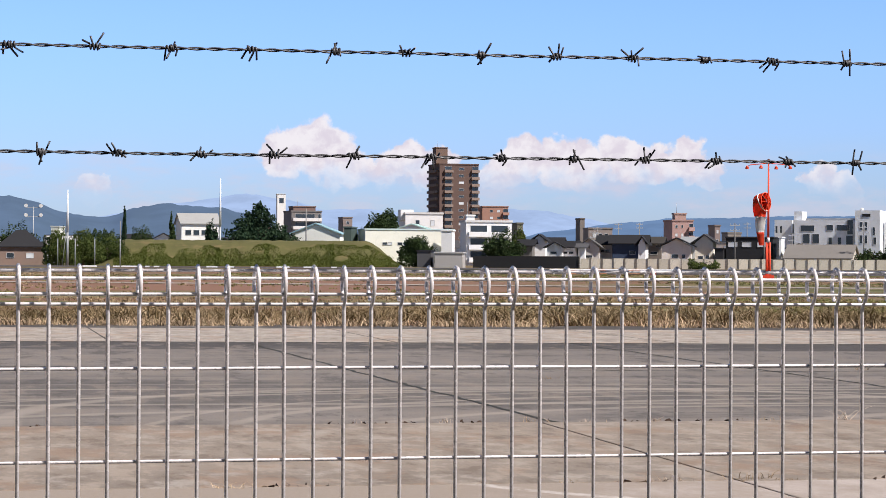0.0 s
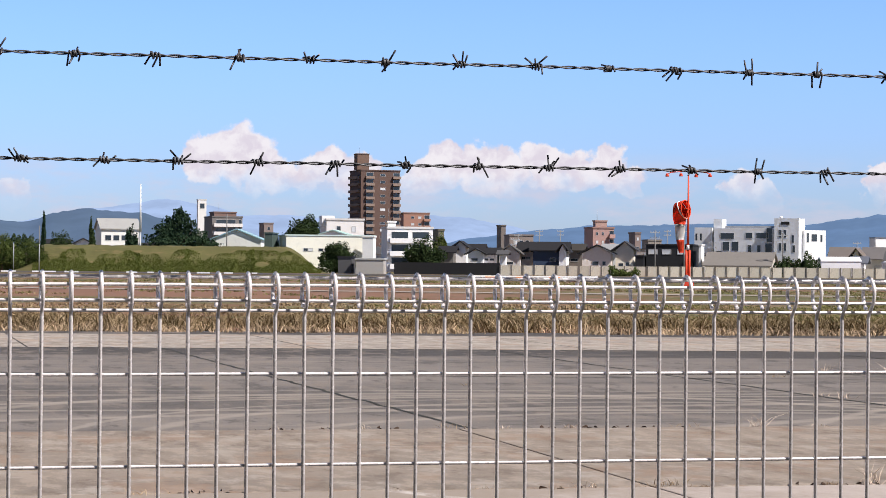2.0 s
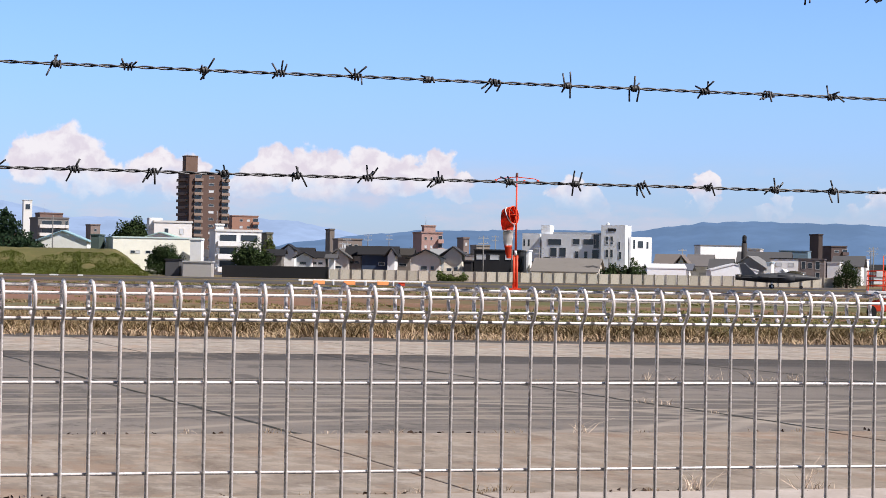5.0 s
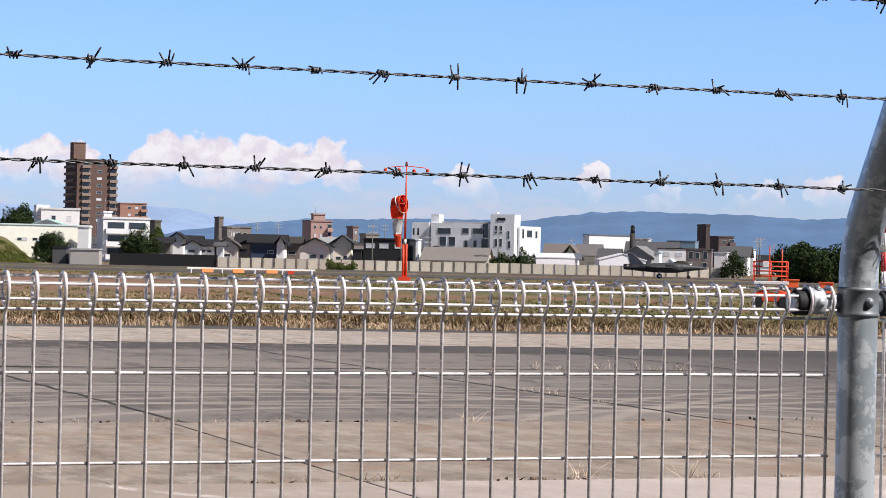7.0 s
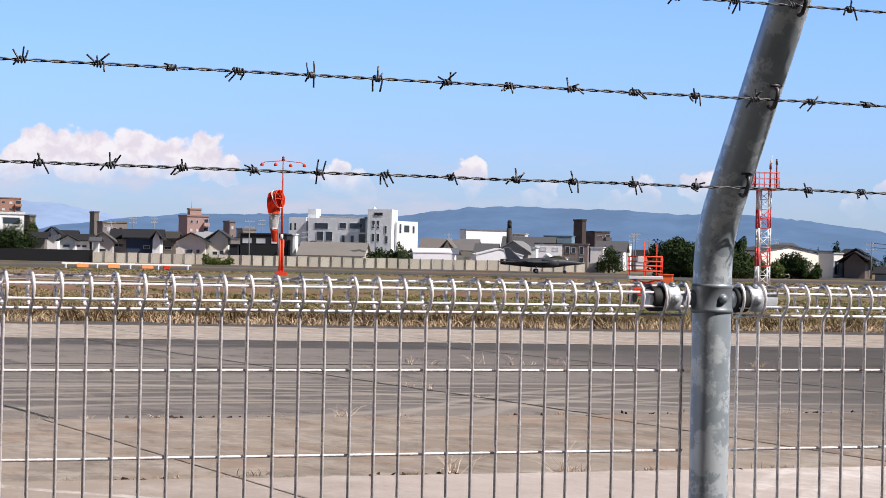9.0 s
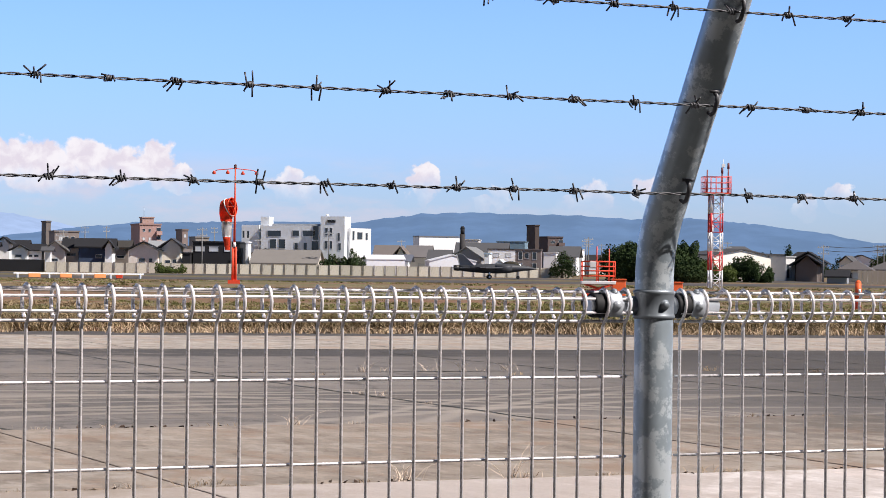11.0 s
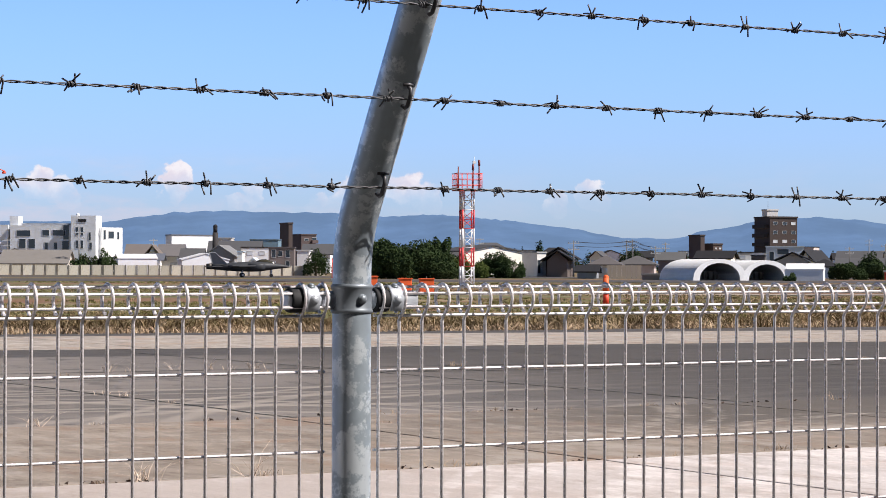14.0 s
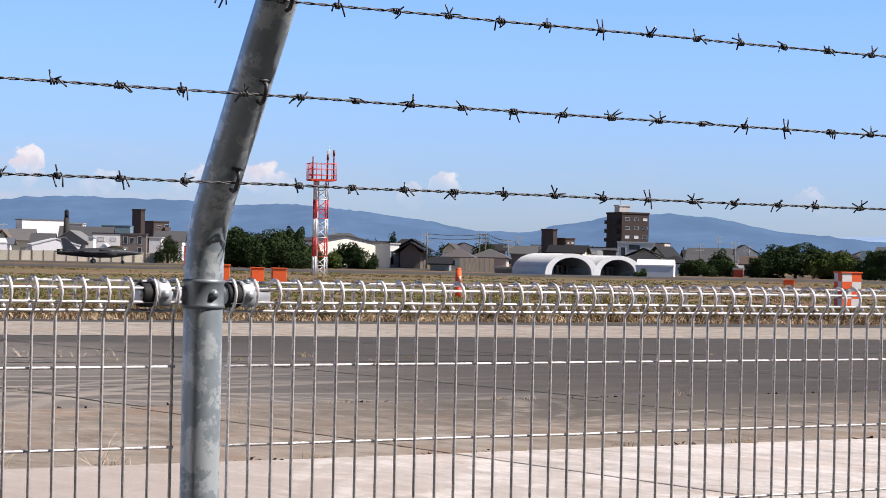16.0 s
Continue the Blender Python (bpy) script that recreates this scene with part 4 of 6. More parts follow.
# houses behind the wall
house(13.530, 452, 3.09, 5.27, "low house with broad black tiled roof", (0.16, .15, .14), TILE, "gable_x", d=5, eave=0.862, turn=0, wins=(), over=0.2)
house(13.849, 456, 3.00, 6.36, "cream house with dark gable", (0.66, .60, .48), TILE, "gable_y", d=5, eave=0.895, turn=0, wins=((0, 0.35, 1.0, 0.6),), over=0.2)
house(14.168, 464, 4.30, 5.82, "dark-roofed rear house beside cream gable", (0.3, .28, .26), TILE, "gable_x", d=5, eave=0.814, turn=0, wins=(), over=0.2)
house(14.223, 438, 3.20, 4.74, "white house with dark gabled roof and balcony", WHITE, TILE, "gable_y", d=4, eave=0.874, turn=4, wins=((-0.15, 0.72, 1.3, 0.6),), over=0.2)
house(14.570, 441, 3.55, 4.93, "white house with low dark tiled roof", WHITE, TILE, "gable_x", d=4, eave=0.843, turn=0, wins=((-0.4, 0.72, 0.9, 0.5), (0.35, 0.72, 0.9, 0.5)), over=0.2)
house(15.069, 440, 4.29, 5.54, "grey block house under weathered grey gable", (0.30, .28, .26), (0.12, .115, .11), "gable_y", d=5, eave=0.660, turn=4, wins=((0.0, 0.55, 1.4, 0.6),), over=0.2)
house(14.891, 434, 1.27, 4.40, "small white lean-to with sloping roof", WHITE, SLATE, "gable_x", d=2, eave=0.991, turn=0, wins=(), over=0.2)
house(15.486, 446, 3.15, 6.10, "grey-beige house with high black roof", (0.32, .29, .26), TILE, "gable_x", d=5, eave=0.745, turn=0, wins=((-0.4, 0.7, 1.0, 0.6), (0.3, 0.7, 1.0, 0.6)), over=0.2)
house(16.049, 442, 6.57, 6.15, "navy blue house with black roof", NAVY, TILE, "gable_x", d=5, eave=0.790, turn=6, wins=((0.2, 0.62, 1.2, 0.7),), over=0.3)
house(16.386, 440, 1.93, 5.87, "white gabled end of navy house", WHITE, TILE, "gable_y", d=5, eave=0.768, turn=0, wins=((0.2, 0.3, 0.6, 0.9),), over=0.2)
house(16.675, 458, 3.57, 5.98, "dim brown house with low roof", (0.22, .19, .17), (0.05, .045, .04), "gable_x", d=5, eave=0.869, turn=0, wins=((0, 0.6, 1.5, 0.6),), over=0.2)
house(17.213, 440, 5.79, 5.68, "grey-beige house under broad dark gable", (0.42, .38, .34), TILE, "gable_y", d=5, eave=0.714, turn=5, wins=((-0.1, 0.55, 1.3, 0.8), (0.5, 0.55, 0.7, 0.8)), over=0.5)
house(17.572, 458, 3.35, 6.03, "rear house with pale grey sheet roof", (0.4, .4, .4), (0.30, .31, .32), "gable_x", d=5, eave=0.872, turn=0, wins=(), over=0.2)
house(17.911, 443, 4.00, 6.37, "beige house end with dark-rimmed gable", (0.52, .44, .37), (0.05, .05, .055), "gable_y", d=5, eave=0.771, turn=0, wins=((0.35, 0.45, 0.8, 0.8), (-0.4, 0.4, 1.0, 0.9)), over=0.35)
black_house = house(19.053, 438, 9.98, 5.99, "black flat-roofed modern house", BLACK, (0.03, .03, .032), "flat", d=9, wins=(), turn=-3)
for wx in (-3.1, -.5, 2.4):
    window(black_house, wx, 4.5, -.01, 1.75, .95, True)
house(18.283, 437, 2.21, 3.84, "low black garage wing", BLACK, BLACK, "flat", d=6, name="garage", cat="garage")
house(19.759, 436, 0.83, 6.00, "narrow white wall end", WHITE, WHITE, "flat", d=6, name="wall_end", cat="wall")
house(20.731, 430, 13.50, 4.41, "long low shed with brown-grey sheet roof", (0.55, .50, .43), (0.20, .185, .17), "gable_x", d=12, eave=.45, name="shed", cat="shed", turn=-3)
flats(17.243, 700, 8.96, 13.68, 5, "pinkish brick apartment block", (0.42, .27, .24), d=12, turn=10, balconies=((.8, .26),), wincols=((-.6, .12), (-.05, .1)), pent=(-.15, 3.5, 2.0, (.4, .27, .23)))
flats(14.833, 900, 3.50, 17.66, 6, "slim brown apartment block", (0.20, .17, .15), d=9, turn=5)
flats(15.266, 760, 9.60, 12.03, 3, "grey brown low block", (0.24, .2, .18), d=9, turn=5, wincols=((-.5, .16), (0, .16), (.5, .16)))
flats(18.122, 760, 3.66, 13.11, 4, "brown block behind houses", (0.26, .2, .18), d=9, turn=5, wincols=((0, .4),))
flats(18.543, 800, 6.73, 11.23, 3, "grey-brown distant block of flats", (0.28, .25, .22), d=9, turn=5, wincols=((-.4, .2), (.4, .2)))

# the white company building
hall = empty("office_building", facing(20.973, 640, -13), label="large white office complex with stepped wings", category="building")
bw = 640 / 4101.5 / 0.97


def wing(x0, x1, y_top, d0, d1, nm, col):
    bm = bmesh.new()
    box(bm, (x0 - 610) * bw, (x1 - 610) * bw, d0, d1, -.3, y_top)
    return part(nm, bm, wall_mat(col), hall)


H9 = lambda y: 1.5 + (463 - y) * bw * 0.97
OFF = (0.78, 0.80, 0.82)
wing(509, 540, H9(391), 1, 6, "left_wing", OFF)
wing(541, 556, H9(376), 2, 7, "stair_block", OFF)
wing(545, 655, H9(392), 0, 8, "main_wing", OFF)
wing(652, 694, H9(375), -2, 6, "right_block", OFF)
rw = wing(610, 656, H9(395), 0, 5, "right_wing", WHITE)
rw.matrix_basis = pose((700 - 610) * bw, 1.5, 0, 0, 0, 52)
wing(560, 650, H9(388), 3, 7, "roof_deck", (0.30, .31, .33))
for x0, x1, yy, hh in ((556, 580, 406, 1.7), (560, 572, 424, 2.6), (576, 588, 424, 2.6), (600, 612, 405, 1.6), (618, 640, 405, 1.6), (636, 646, 404, 4), (660, 665, 402, 2.2), (668, 673, 402, 2.2), (660, 665, 425, 2.2), (668, 673, 425, 2.2), (682, 686, 411, 2.2), (512, 516, 408, 2), (520, 524, 408, 2), (604, 610, 428, 2), (620, 626, 428, 2), (634, 646, 428, 3), (683, 688, 428, 2)):
    window(hall, ((x0 + x1) / 2 - 610) * bw, H9(yy), -2.01 if x0 > 650 else -.01, (x1 - x0) * bw, hh)
for x, w, yy, hh in ((1.0, .8, 408, 2.6), (3.3, 2.0, 408, 2.0), (5.8, .8, 409, 2)):
    window(hall, 0, 0, 0, w, hh).matrix_basis = pose((700 - 610) * bw, 1.5, 0, 0, 0, 52) @ pose(x, -.01, H9(yy))
# unreadable sign as a dark bar
bm = bmesh.new()
box(bm, (664 - 610) * bw, (678 - 610) * bw, -2.12, -2.0, H9(386), H9(381))
part("sign", bm, wall_mat(BLACK), hall, "dark sign panel")
bm = bmesh.new()
bmesh.ops.create_uvsphere(bm, u_segments=10, v_segments=6, radius=.5, matrix=Matrix.Translation(((657 - 610) * bw, 3, H9(373))))
part("dome", bm, M_WHITEP, hall)

# further along, behind the wall
house(24.43, 620, 13.2, 10.0, "white windowless factory hall", (.86, .86, .85), (.16, .16, .17), "flat", d=4, turn=24, grid=False, name="factory", cat="factory")
house(25.295, 640, 4.68, 9.52, "pale grey hall beside chimney", (0.55, .52, .5), GREYW, "flat", d=10, name="hall", cat="building", wins=((-.4, .6, 1.2, 1), (.3, .6, 1.2, 1)))
house(24.75, 436, 9.6, 3.95, "pale grey steel shed with shallow gable", (0.72, .73, .76), (0.62, .63, .66), "gable_y", d=3, eave=.72, turn=16, grid=False, name="shed", cat="shed", over=.15)
house(23.10, 436, 8.0, 3.7, "white metal shed with shallow roof", (0.74, .74, .77), (.6, .6, .62), "gable_x", d=3, eave=.82, turn=14, grid=False, name="shed", cat="shed", over=.1)
house(23.176, 480, 4.21, 5.97, "small brown-roofed house behind wall", (0.40, .36, .32), (0.16, .14, .13), "gable_x", d=8, eave=.55, wins=((-.3, .5, 1.4, 1), (.3, .5, 1.4, 1)))
house(23.547, 470, 2.64, 5.71, "cream gabled house with brown roof", (0.62, .54, .42), (0.17, .14, .12), "gable_y", d=8, eave=.55, wins=((0, .4, 1.4, 1),))
house(23.986, 490, 4.78, 6.09, "house with broad grey roof", GREYW, (0.15, .14, .14), "gable_x", d=9, eave=.5, wins=((.4, .5, 1.5, 1),))
house(23.593, 440, 2.25, 3.84, "low white and blue garage", (0.5, .55, .6), (.12, .13, .16), "gable_x", d=5, eave=.7)
house(24.499, 475, 4.05, 5.12, "weathered grey house with slate roof", (.3, .3, .3), SLATE, "gable_x", d=8, eave=.55)
house(25.251, 470, 8.35, 5.78, "grey sheet-roofed workshop with gable", (.32, .31, .30), (0.20, .20, .20), "gable_y", d=12, eave=.62, name="workshop", cat="building", turn=-8)
house(25.672, 460, 1.46, 4.64, "narrow white lean-to with blue roof", WHITE, (.4, .5, .58), "flat", d=6, name="lean_to", cat="shed")
house(26.004, 440, 4.28, 3.16, "low white greenhouse-like shed", (.66, .68, .7), (.66, .68, .7), "gable_y", d=8, eave=.5, name="shed", cat="shed", over=.1)
house(26.273, 760, 10.35, 10.56, "long blue-grey warehouse far off", (.16, .24, .30), (.14, .2, .26), "flat", d=14, name="warehouse", cat="warehouse")
house(26.681, 470, 5.48, 5.57, "brown two-storey block with small windows", (0.20, .165, .155), (.12, .1, .1), "flat", d=8, turn=4, wins=((-.6, .75, .9, 1.6), (.5, .75, .9, 1.6), (-.1, .75, .9, 1.2), (-.6, .35, .9, 1.6), (.5, .35, .9, 1.6)), name="building", cat="building")
flats(26.772, 820, 2.99, 17.21, 8, "slim dark brown tower block", DBROWN, d=9, turn=8)
flats(27.182, 830, 9.47, 13.28, 5, "dark brown apartment block with balconies", (0.12, .09, .085), d=12, turn=8, balconies=((.75, .4),), wincols=((-.3, .3),))
house(27.232, 500, 3.28, 5.20, "white building among trees", WHITE, (.5, .5, .5), "flat", d=8, name="building", cat="building")
house(27.897, 620, 3.45, 6.99, "white house roofs behind the trees", WHITE, GREYW, "flat", d=9)
chim = empty("chimney", facing(25.035, 600, 0), label="dark stubby factory chimney with pipe cap", category="chimney")
bm = bmesh.new()
cyl(bm, (0, 0, 0), (0, 0, 10.3), .80, .70, 12)
part("stack", bm, wall_mat((.045, .042, .042)), chim)
bm = bmesh.new()
cyl(bm, (0, 0, 10.3), (0, 0, 11.9), .55, .55, 12)
bmesh.ops.create_uvsphere(bm, u_segments=10, v_segments=6, radius=.62, matrix=Matrix.Translation((0, 0, 11.8)))
part("cap", bm, wall_mat(BLACK), chim)

# the long hangar by the red and white mast
house(31.585, 400, 14.54, 5.30, "long cream hangar with dark shallow roof", (0.82, .79, .70), (0.06, .06, .065), "gable_y", d=7, eave=.82, turn=40, grid=False, name="hangar", cat="hangar", over=.3)
house(32.903, 398, 4.04, 4.29, "white annex with dark doorway", (0.72, .72, .70), (.4, .4, .4), "flat", d=4, turn=40, grid=False, name="annex", cat="building", wins=((-.35, .4, 1.1, 2.4), (.05, .4, .6, 2.4)))
house(33.545, 400, 4.91, 5.00, "brown house with dark gabled roof", (0.16, .13, .12), TILE, "gable_y", d=10, eave=.5, over=.8)
house(33.520, 390, 3.99, 4.40, "dark weathered house with gabled roof", (0.14, .115, .105), TILE, "gable_y", d=10, eave=.52, over=.7)
house(34.240, 330, 3.06, 1.79, "low grey shed with dark roof", (0.28, .29, .30), TILE, "gable_x", d=6, eave=.55, name="shed", cat="shed")
house(34.675, 400, 5.56, 3.67, "long low house with wide tiled roof", (0.42, .38, .33), (0.11, .10, .10), "hip", d=10, eave=.45, wins=((.2, .5, 1.8, 1), (-.4, .5, 1.5, 1)))
house(35.450, 420, 6.96, 3.80, "long low house with dark tiled roof", (0.3, .26, .24), (0.10, .095, .095), "hip", d=10, eave=.45)
house(36.265, 520, 5.70, 5.01, "low dark warehouse behind the poles", (.15, .15, .16), (.1, .1, .1), "gable_x", d=10, eave=.6)
house(35.892, 300, 3.36, 0.85, "grey steel container store", (0.20, .21, .22), (.25, .25, .25), "flat", d=4, name="container", cat="container")
house(36.332, 298, 1.38, 0.83, "white steel store box", (0.74, .74, .74), (.6, .6, .6), "flat", d=4, name="container", cat="container")
flats(36.890, 820, 3.19, 13.42, 7, "slim brown stair tower block", (0.085, .065, .06), d=9, turn=5)
flats(37.244, 820, 7.18, 10.33, 5, "brown apartment block with white stair strip", (0.11, .08, .07), d=10, turn=8, wincols=((-.4, .2), (.5, .25)))
flats(39.003, 720, 9.24, 17.58, 6, "dark brown tower block with pale window strips", (0.070, .052, .047), d=11, turn=26, wincols=((-.60, .17), (.08, .17), (.72, .17)), pent=(-.7, 3.6, 2.2, (.6, .58, .56)), left_balconies=True, rail=(.05, .04, .038))
house(39.032, 600, 9.73, 7.33, "pale blue-grey clinic building", (.55, .60, .66), (.5, .55, .6), "flat", d=10, turn=5, wins=((-.1, .8, 3, 1.4), (-.7, .6, 1.2, 3)), name="building", cat="building")
house(39.250, 400, 5.81, 4.25, "tan house with black gabled roof", TAN, TILE, "gable_y", d=9, eave=.55, over=.6, wins=((-.3, .3, 1.5, 1), (.4, .3, 1.5, 1)))
house(39.720, 430, 3.32, 4.84, "white house with steep dark gable", WHITE, TILE, "gable_y", d=9, eave=.5, turn=-25, over=.6)
house(40.002, 390, 4.89, 3.15, "low house with wide dark roof", WHITE, TILE, "hip", d=8, eave=.5)
house(38.405, 520, 3.28, 4.53, "small dark workshop with flat roof", (.1, .09, .09), TILE, "flat", d=8)
house(40.885, 520, 10.01, 3.87, "row of low houses with grey roofs", GREYW, SLATE, "gable_x", d=9, eave=.5)
house(41.559, 330, 1.35, 1.33, "small red and white kiosk", (.75, .12, .07), (.6, .6, .6), "flat", d=3, name="kiosk", cat="kiosk")
house(44.631, 420, 2.08, 4.80, "small pale teal building", (.5, .66, .66), (.5, .6, .6), "flat", d=7, name="building", cat="building")
house(41.903, 380, 2.91, 3.10, "dark roofed house by the trees", (.2, .14, .12), (.1, .07, .06), "gable_x", d=8, eave=.5)


# twin vaulted shelters
def vault(az, dist, w, h, ow, oh, label, d, turn):
    """A white vaulted shelter with an arched mouth."""
    ob = empty("aircraft_shelter", facing(az, dist, turn), label=label, category="shelter", group="vaulted shelters")
    n = 28
    arc = [(-w / 2 * math.cos(math.pi * i / n), h * math.sin(math.pi * i / n) ** 0.85) for i in range(n + 1)]
    inn = [(-ow / 2 * math.cos(math.pi * i / n), oh * math.sin(math.pi * i / n) ** 0.85) for i in range(n + 1)]
    bm = bmesh.new()
    for i in range(n):
        (a, b), (c, e) = arc[i], arc[i + 1]
        (p, q), (r, s) = inn[i], inn[i + 1]
        f = [bm.verts.new(v) for v in ((a, 0, b), (c, 0, e), (r, 0, s), (p, 0, q))]
        bm.faces.new(f)
        k = [bm.verts.new(v) for v in ((p, 0, q), (r, 0, s), (r, .6, s), (p, .6, q))]
        bm.faces.new(k)
    part("front_wall", bm, wall_mat(WHITE, .6), ob)
    bm = bmesh.new()
    for k0, k1 in ((1.0, 0.0), (0.97, 0.0)):
        for i in range(n):
            (a, b), (c, e) = arc[i], arc[i + 1]
            bm.faces.new([bm.verts.new(v) for v in ((a * k0, 0.02, b * k0), (c * k0, 0.02, e * k0), (c * k0, d, e * k0), (a * k0, d, b * k0))]).smooth = True
    part("vault_roof", bm, wall_mat(WHITE, .55), ob)
    bm = bmesh.new()
    prism(bm, [(x * .98, z * .98) for x, z in arc], d - .3, d - .1)
    part("back_wall", bm, wall_mat((.18, .18, .18)), ob)
    bm = bmesh.new()
    box(bm, -ow * .48, ow * .42, d * .6, d * .6 + .3, 0, oh * .55)
    for i in range(7):
        box(bm, -ow * .44 + i * ow * .13, -ow * .44 + i * ow * .13 + ow * .08, d * .6 - .5, d * .6 - .02, .2, oh * .5)
    part("stored_stack", bm, wall_mat(TAN), ob)
    return ob


vault(37.48, 288, 7.3, 2.68, 5.5, 2.2, "white vaulted aircraft shelter with open mouth", 10, 26)
vault(38.62, 291, 6.7, 2.55, 4.9, 2.05, "white vaulted aircraft shelter, dark inside", 10, 26)
house(39.548, 292, 4.94, 2.05, "low white lean-to wall beside shelter", (.74, .75, .76), (.7, .7, .7), "gable_x", d=8, eave=.7, name="lean_to", cat="shed", over=.05)

# ---- the perimeter wall: concrete posts and panels ----
wall = tagged(new("wall_perimeter"), "long weathered concrete panel wall at the field's edge", "wall", kind="structure")
M_CPANEL = mat("weathered_wall_panel", (0.60, 0.545, 0.45), 0.9, 0, 0.16, 0.6, 4, piece=0.28, stain=(0.22, 0.19, 0.15), stain_amt=0.5)
bm = bmesh.new()
box(bm, -0.80, 0.80, -.05, .05, 0, 1.72, 0.0)
pm = bpy.data.meshes.new("panel")
bm.to_mesh(pm)
bm.free()
pm.materials.append(M_CPANEL)
bm = bmesh.new()
box(bm, -0.1, 0.1, -.14, .10, 0, 1.78)
qm = bpy.data.meshes.new("wall_post")
bm.to_mesh(qm)
bm.free()
qm.materials.append(mat("dark_wall_post", (0.17, 0.15, 0.13), 0.9))
PA, PB = spot(14.811, 396), spot(27.766, 402)
run = (PB - PA)
count = int(run.length / 1.9)
ang = math.degrees(math.atan2(run.y, run.x))
rng = random.Random(8)
for i in range(count):
    p = PA + run * ((i + .5) / count)
    share("panel", pm, wall, pose(p.x, p.y, rng.uniform(-.05, .03), 0, 0, ang + rng.uniform(-.6, .6)))
    p = PA + run * (i / count)
    share("wall_post", qm, wall, pose(p.x, p.y, -.02, 0, 0, ang))
# a dark board fence west of it
bf = empty("board_fence", None, label="black board fence along the field", category="fence")
p0, p1 = spot(12.188, 402), PA
for i in range(34):
    bm = bmesh.new()
    p = p0 + (p1 - p0) * ((i + .5) / 34)
    box(bm, -.29, .29, -.03, .03, 0, 2.05)
    part("board", bm, wall_mat((.03, .03, .032)), bf).matrix_basis = pose(p.x, p.y, 0, 0, 0, math.degrees(math.atan2((p1 - p0).y, (p1 - p0).x)))
# tan screen by the low shed
sc = empty("screen_fence", None, label="tan panel screen fence by the sheds", category="fence")
for i in range(7):
    bm = bmesh.new()
    box(bm, -.30, .30, -.04, .04, 0, 1.9)
    p = spot(34.708 + (35.560 - 34.708) * (i + .5) / 7, 315)
    part("panel", bm, wall_mat((.42, .36, .29)), sc).matrix_basis = pose(p.x, p.y, 0, 0, 0, -35)


# a scatter of small houses further back between the larger ones
rng = random.Random(77)
HUES = (WHITE, CREAM, GREYW, (.5, .42, .34), (.32, .27, .24), (.62, .62, .6), (.2, .19, .19))
for i in range(64):
    az = -1.5 + i * 0.745 + rng.uniform(-.25, .25)
    dist = rng.uniform(560, 980)
    w, h = rng.uniform(6, 13), rng.uniform(5.5, 8.2) + (dist - 560) * .004
    house(az, dist, w, h, "small distant house with " + ("dark tiled roof" if i % 3 else "grey sheet roof"), rng.choice(HUES), TILE if i % 3 else SLATE, rng.choice(("gable_x", "gable_y", "hip", "gable_x", "flat")), d=rng.uniform(6, 9), eave=rng.uniform(.55, .7), turn=rng.uniform(-30, 30), wins=two(w, h, 2, 1.5, 1.0, (0.75,)))


# ---- windsock ----
ws = empty("windsock", facing(19.415, 192, 0), label="red and white windsock hanging from red-white pole", category="windsock")
bm = bmesh.new()
cyl(bm, (-.13, 0, 0), (-.13, 0, 3.0), .09, .09, 8)
cyl(bm, (.13, 0, 0), (.13, 0, 3.0), .09, .09, 8)
cyl(bm, (0, .15, 0), (0, .15, 3.0), .09, .09, 8)
for k in range(5):
    box(bm, -.16, .16, -.05, .05, .3 + k * .62, .42 + k * .62)
box(bm, -.5, .5, -.4, .5, -.05, .3)
part("lower_mast", bm, M_RED, ws, "red tripod mast foot")
bm = bmesh.new()
cyl(bm, (0, 0, 3.0), (0, 0, 3.4), .12, .12, 10)
part("white_band", bm, M_WHITEP, ws, "white painted band")
bm = bmesh.new()
cyl(bm, (0, 0, 3.4), (0, 0, 9.55), .10, .055, 10)
part("pole", bm, M_RED, ws, "slim red upper pole")
bm = bmesh.new()
tube(bm, [(-1.75, 0, 9.20), (-1.5, 0, 9.36), (0, 0, 9.5), (1.5, 0, 9.36), (1.75, 0, 9.20)], .035, 6)
tube(bm, [(0, -1.2, 9.38), (0, 0, 9.5), (0, 1.2, 9.38)], .035, 6)
part("lamp_arm", bm, M_RED, ws, "thin red cross arm")
for x, y in ((-1.75, 0), (-.62, -.8), (.62, .8), (1.75, 0)):
    bm = bmesh.new()
    cyl(bm, (x, y, 9.3), (x, y, 9.12), .06, .16, 10)
    cyl(bm, (x, y, 9.12), (x, y, 9.02), .16, .14, 10)
    part("lamp", bm, M_RED, ws, "red floodlight hood")
bm = bmesh.new()
cyl(bm, (0, 0, 9.5), (0, 0, 9.72), .12, .10, 10)
bmesh.ops.create_uvsphere(bm, u_segments=8, v_segments=6, radius=.11, matrix=Matrix.Translation((0, 0, 9.75)))
part("beacon", bm, mat("dark_beacon", (.12, .05, .04), .4), ws)
# the sock: a mouth ring, then bands of a drooping sleeve
cen = [(-.20, -.25, 6.32), (-.62, -.02, 6.22), (-.72, .05, 5.6), (-.68, .05, 4.9), (-.66, .05, 4.2), (-.60, .05, 3.45), (-.55, .05, 2.75)]
rad = [.76, .78, .56, .43, .36, .27, .20]
dirs = [(.85, -.5, .1), (.7, -.3, .65), (.15, 0, 1), (0, 0, 1), (0, 0, 1), (0, 0, 1), (0, 0, 1)]


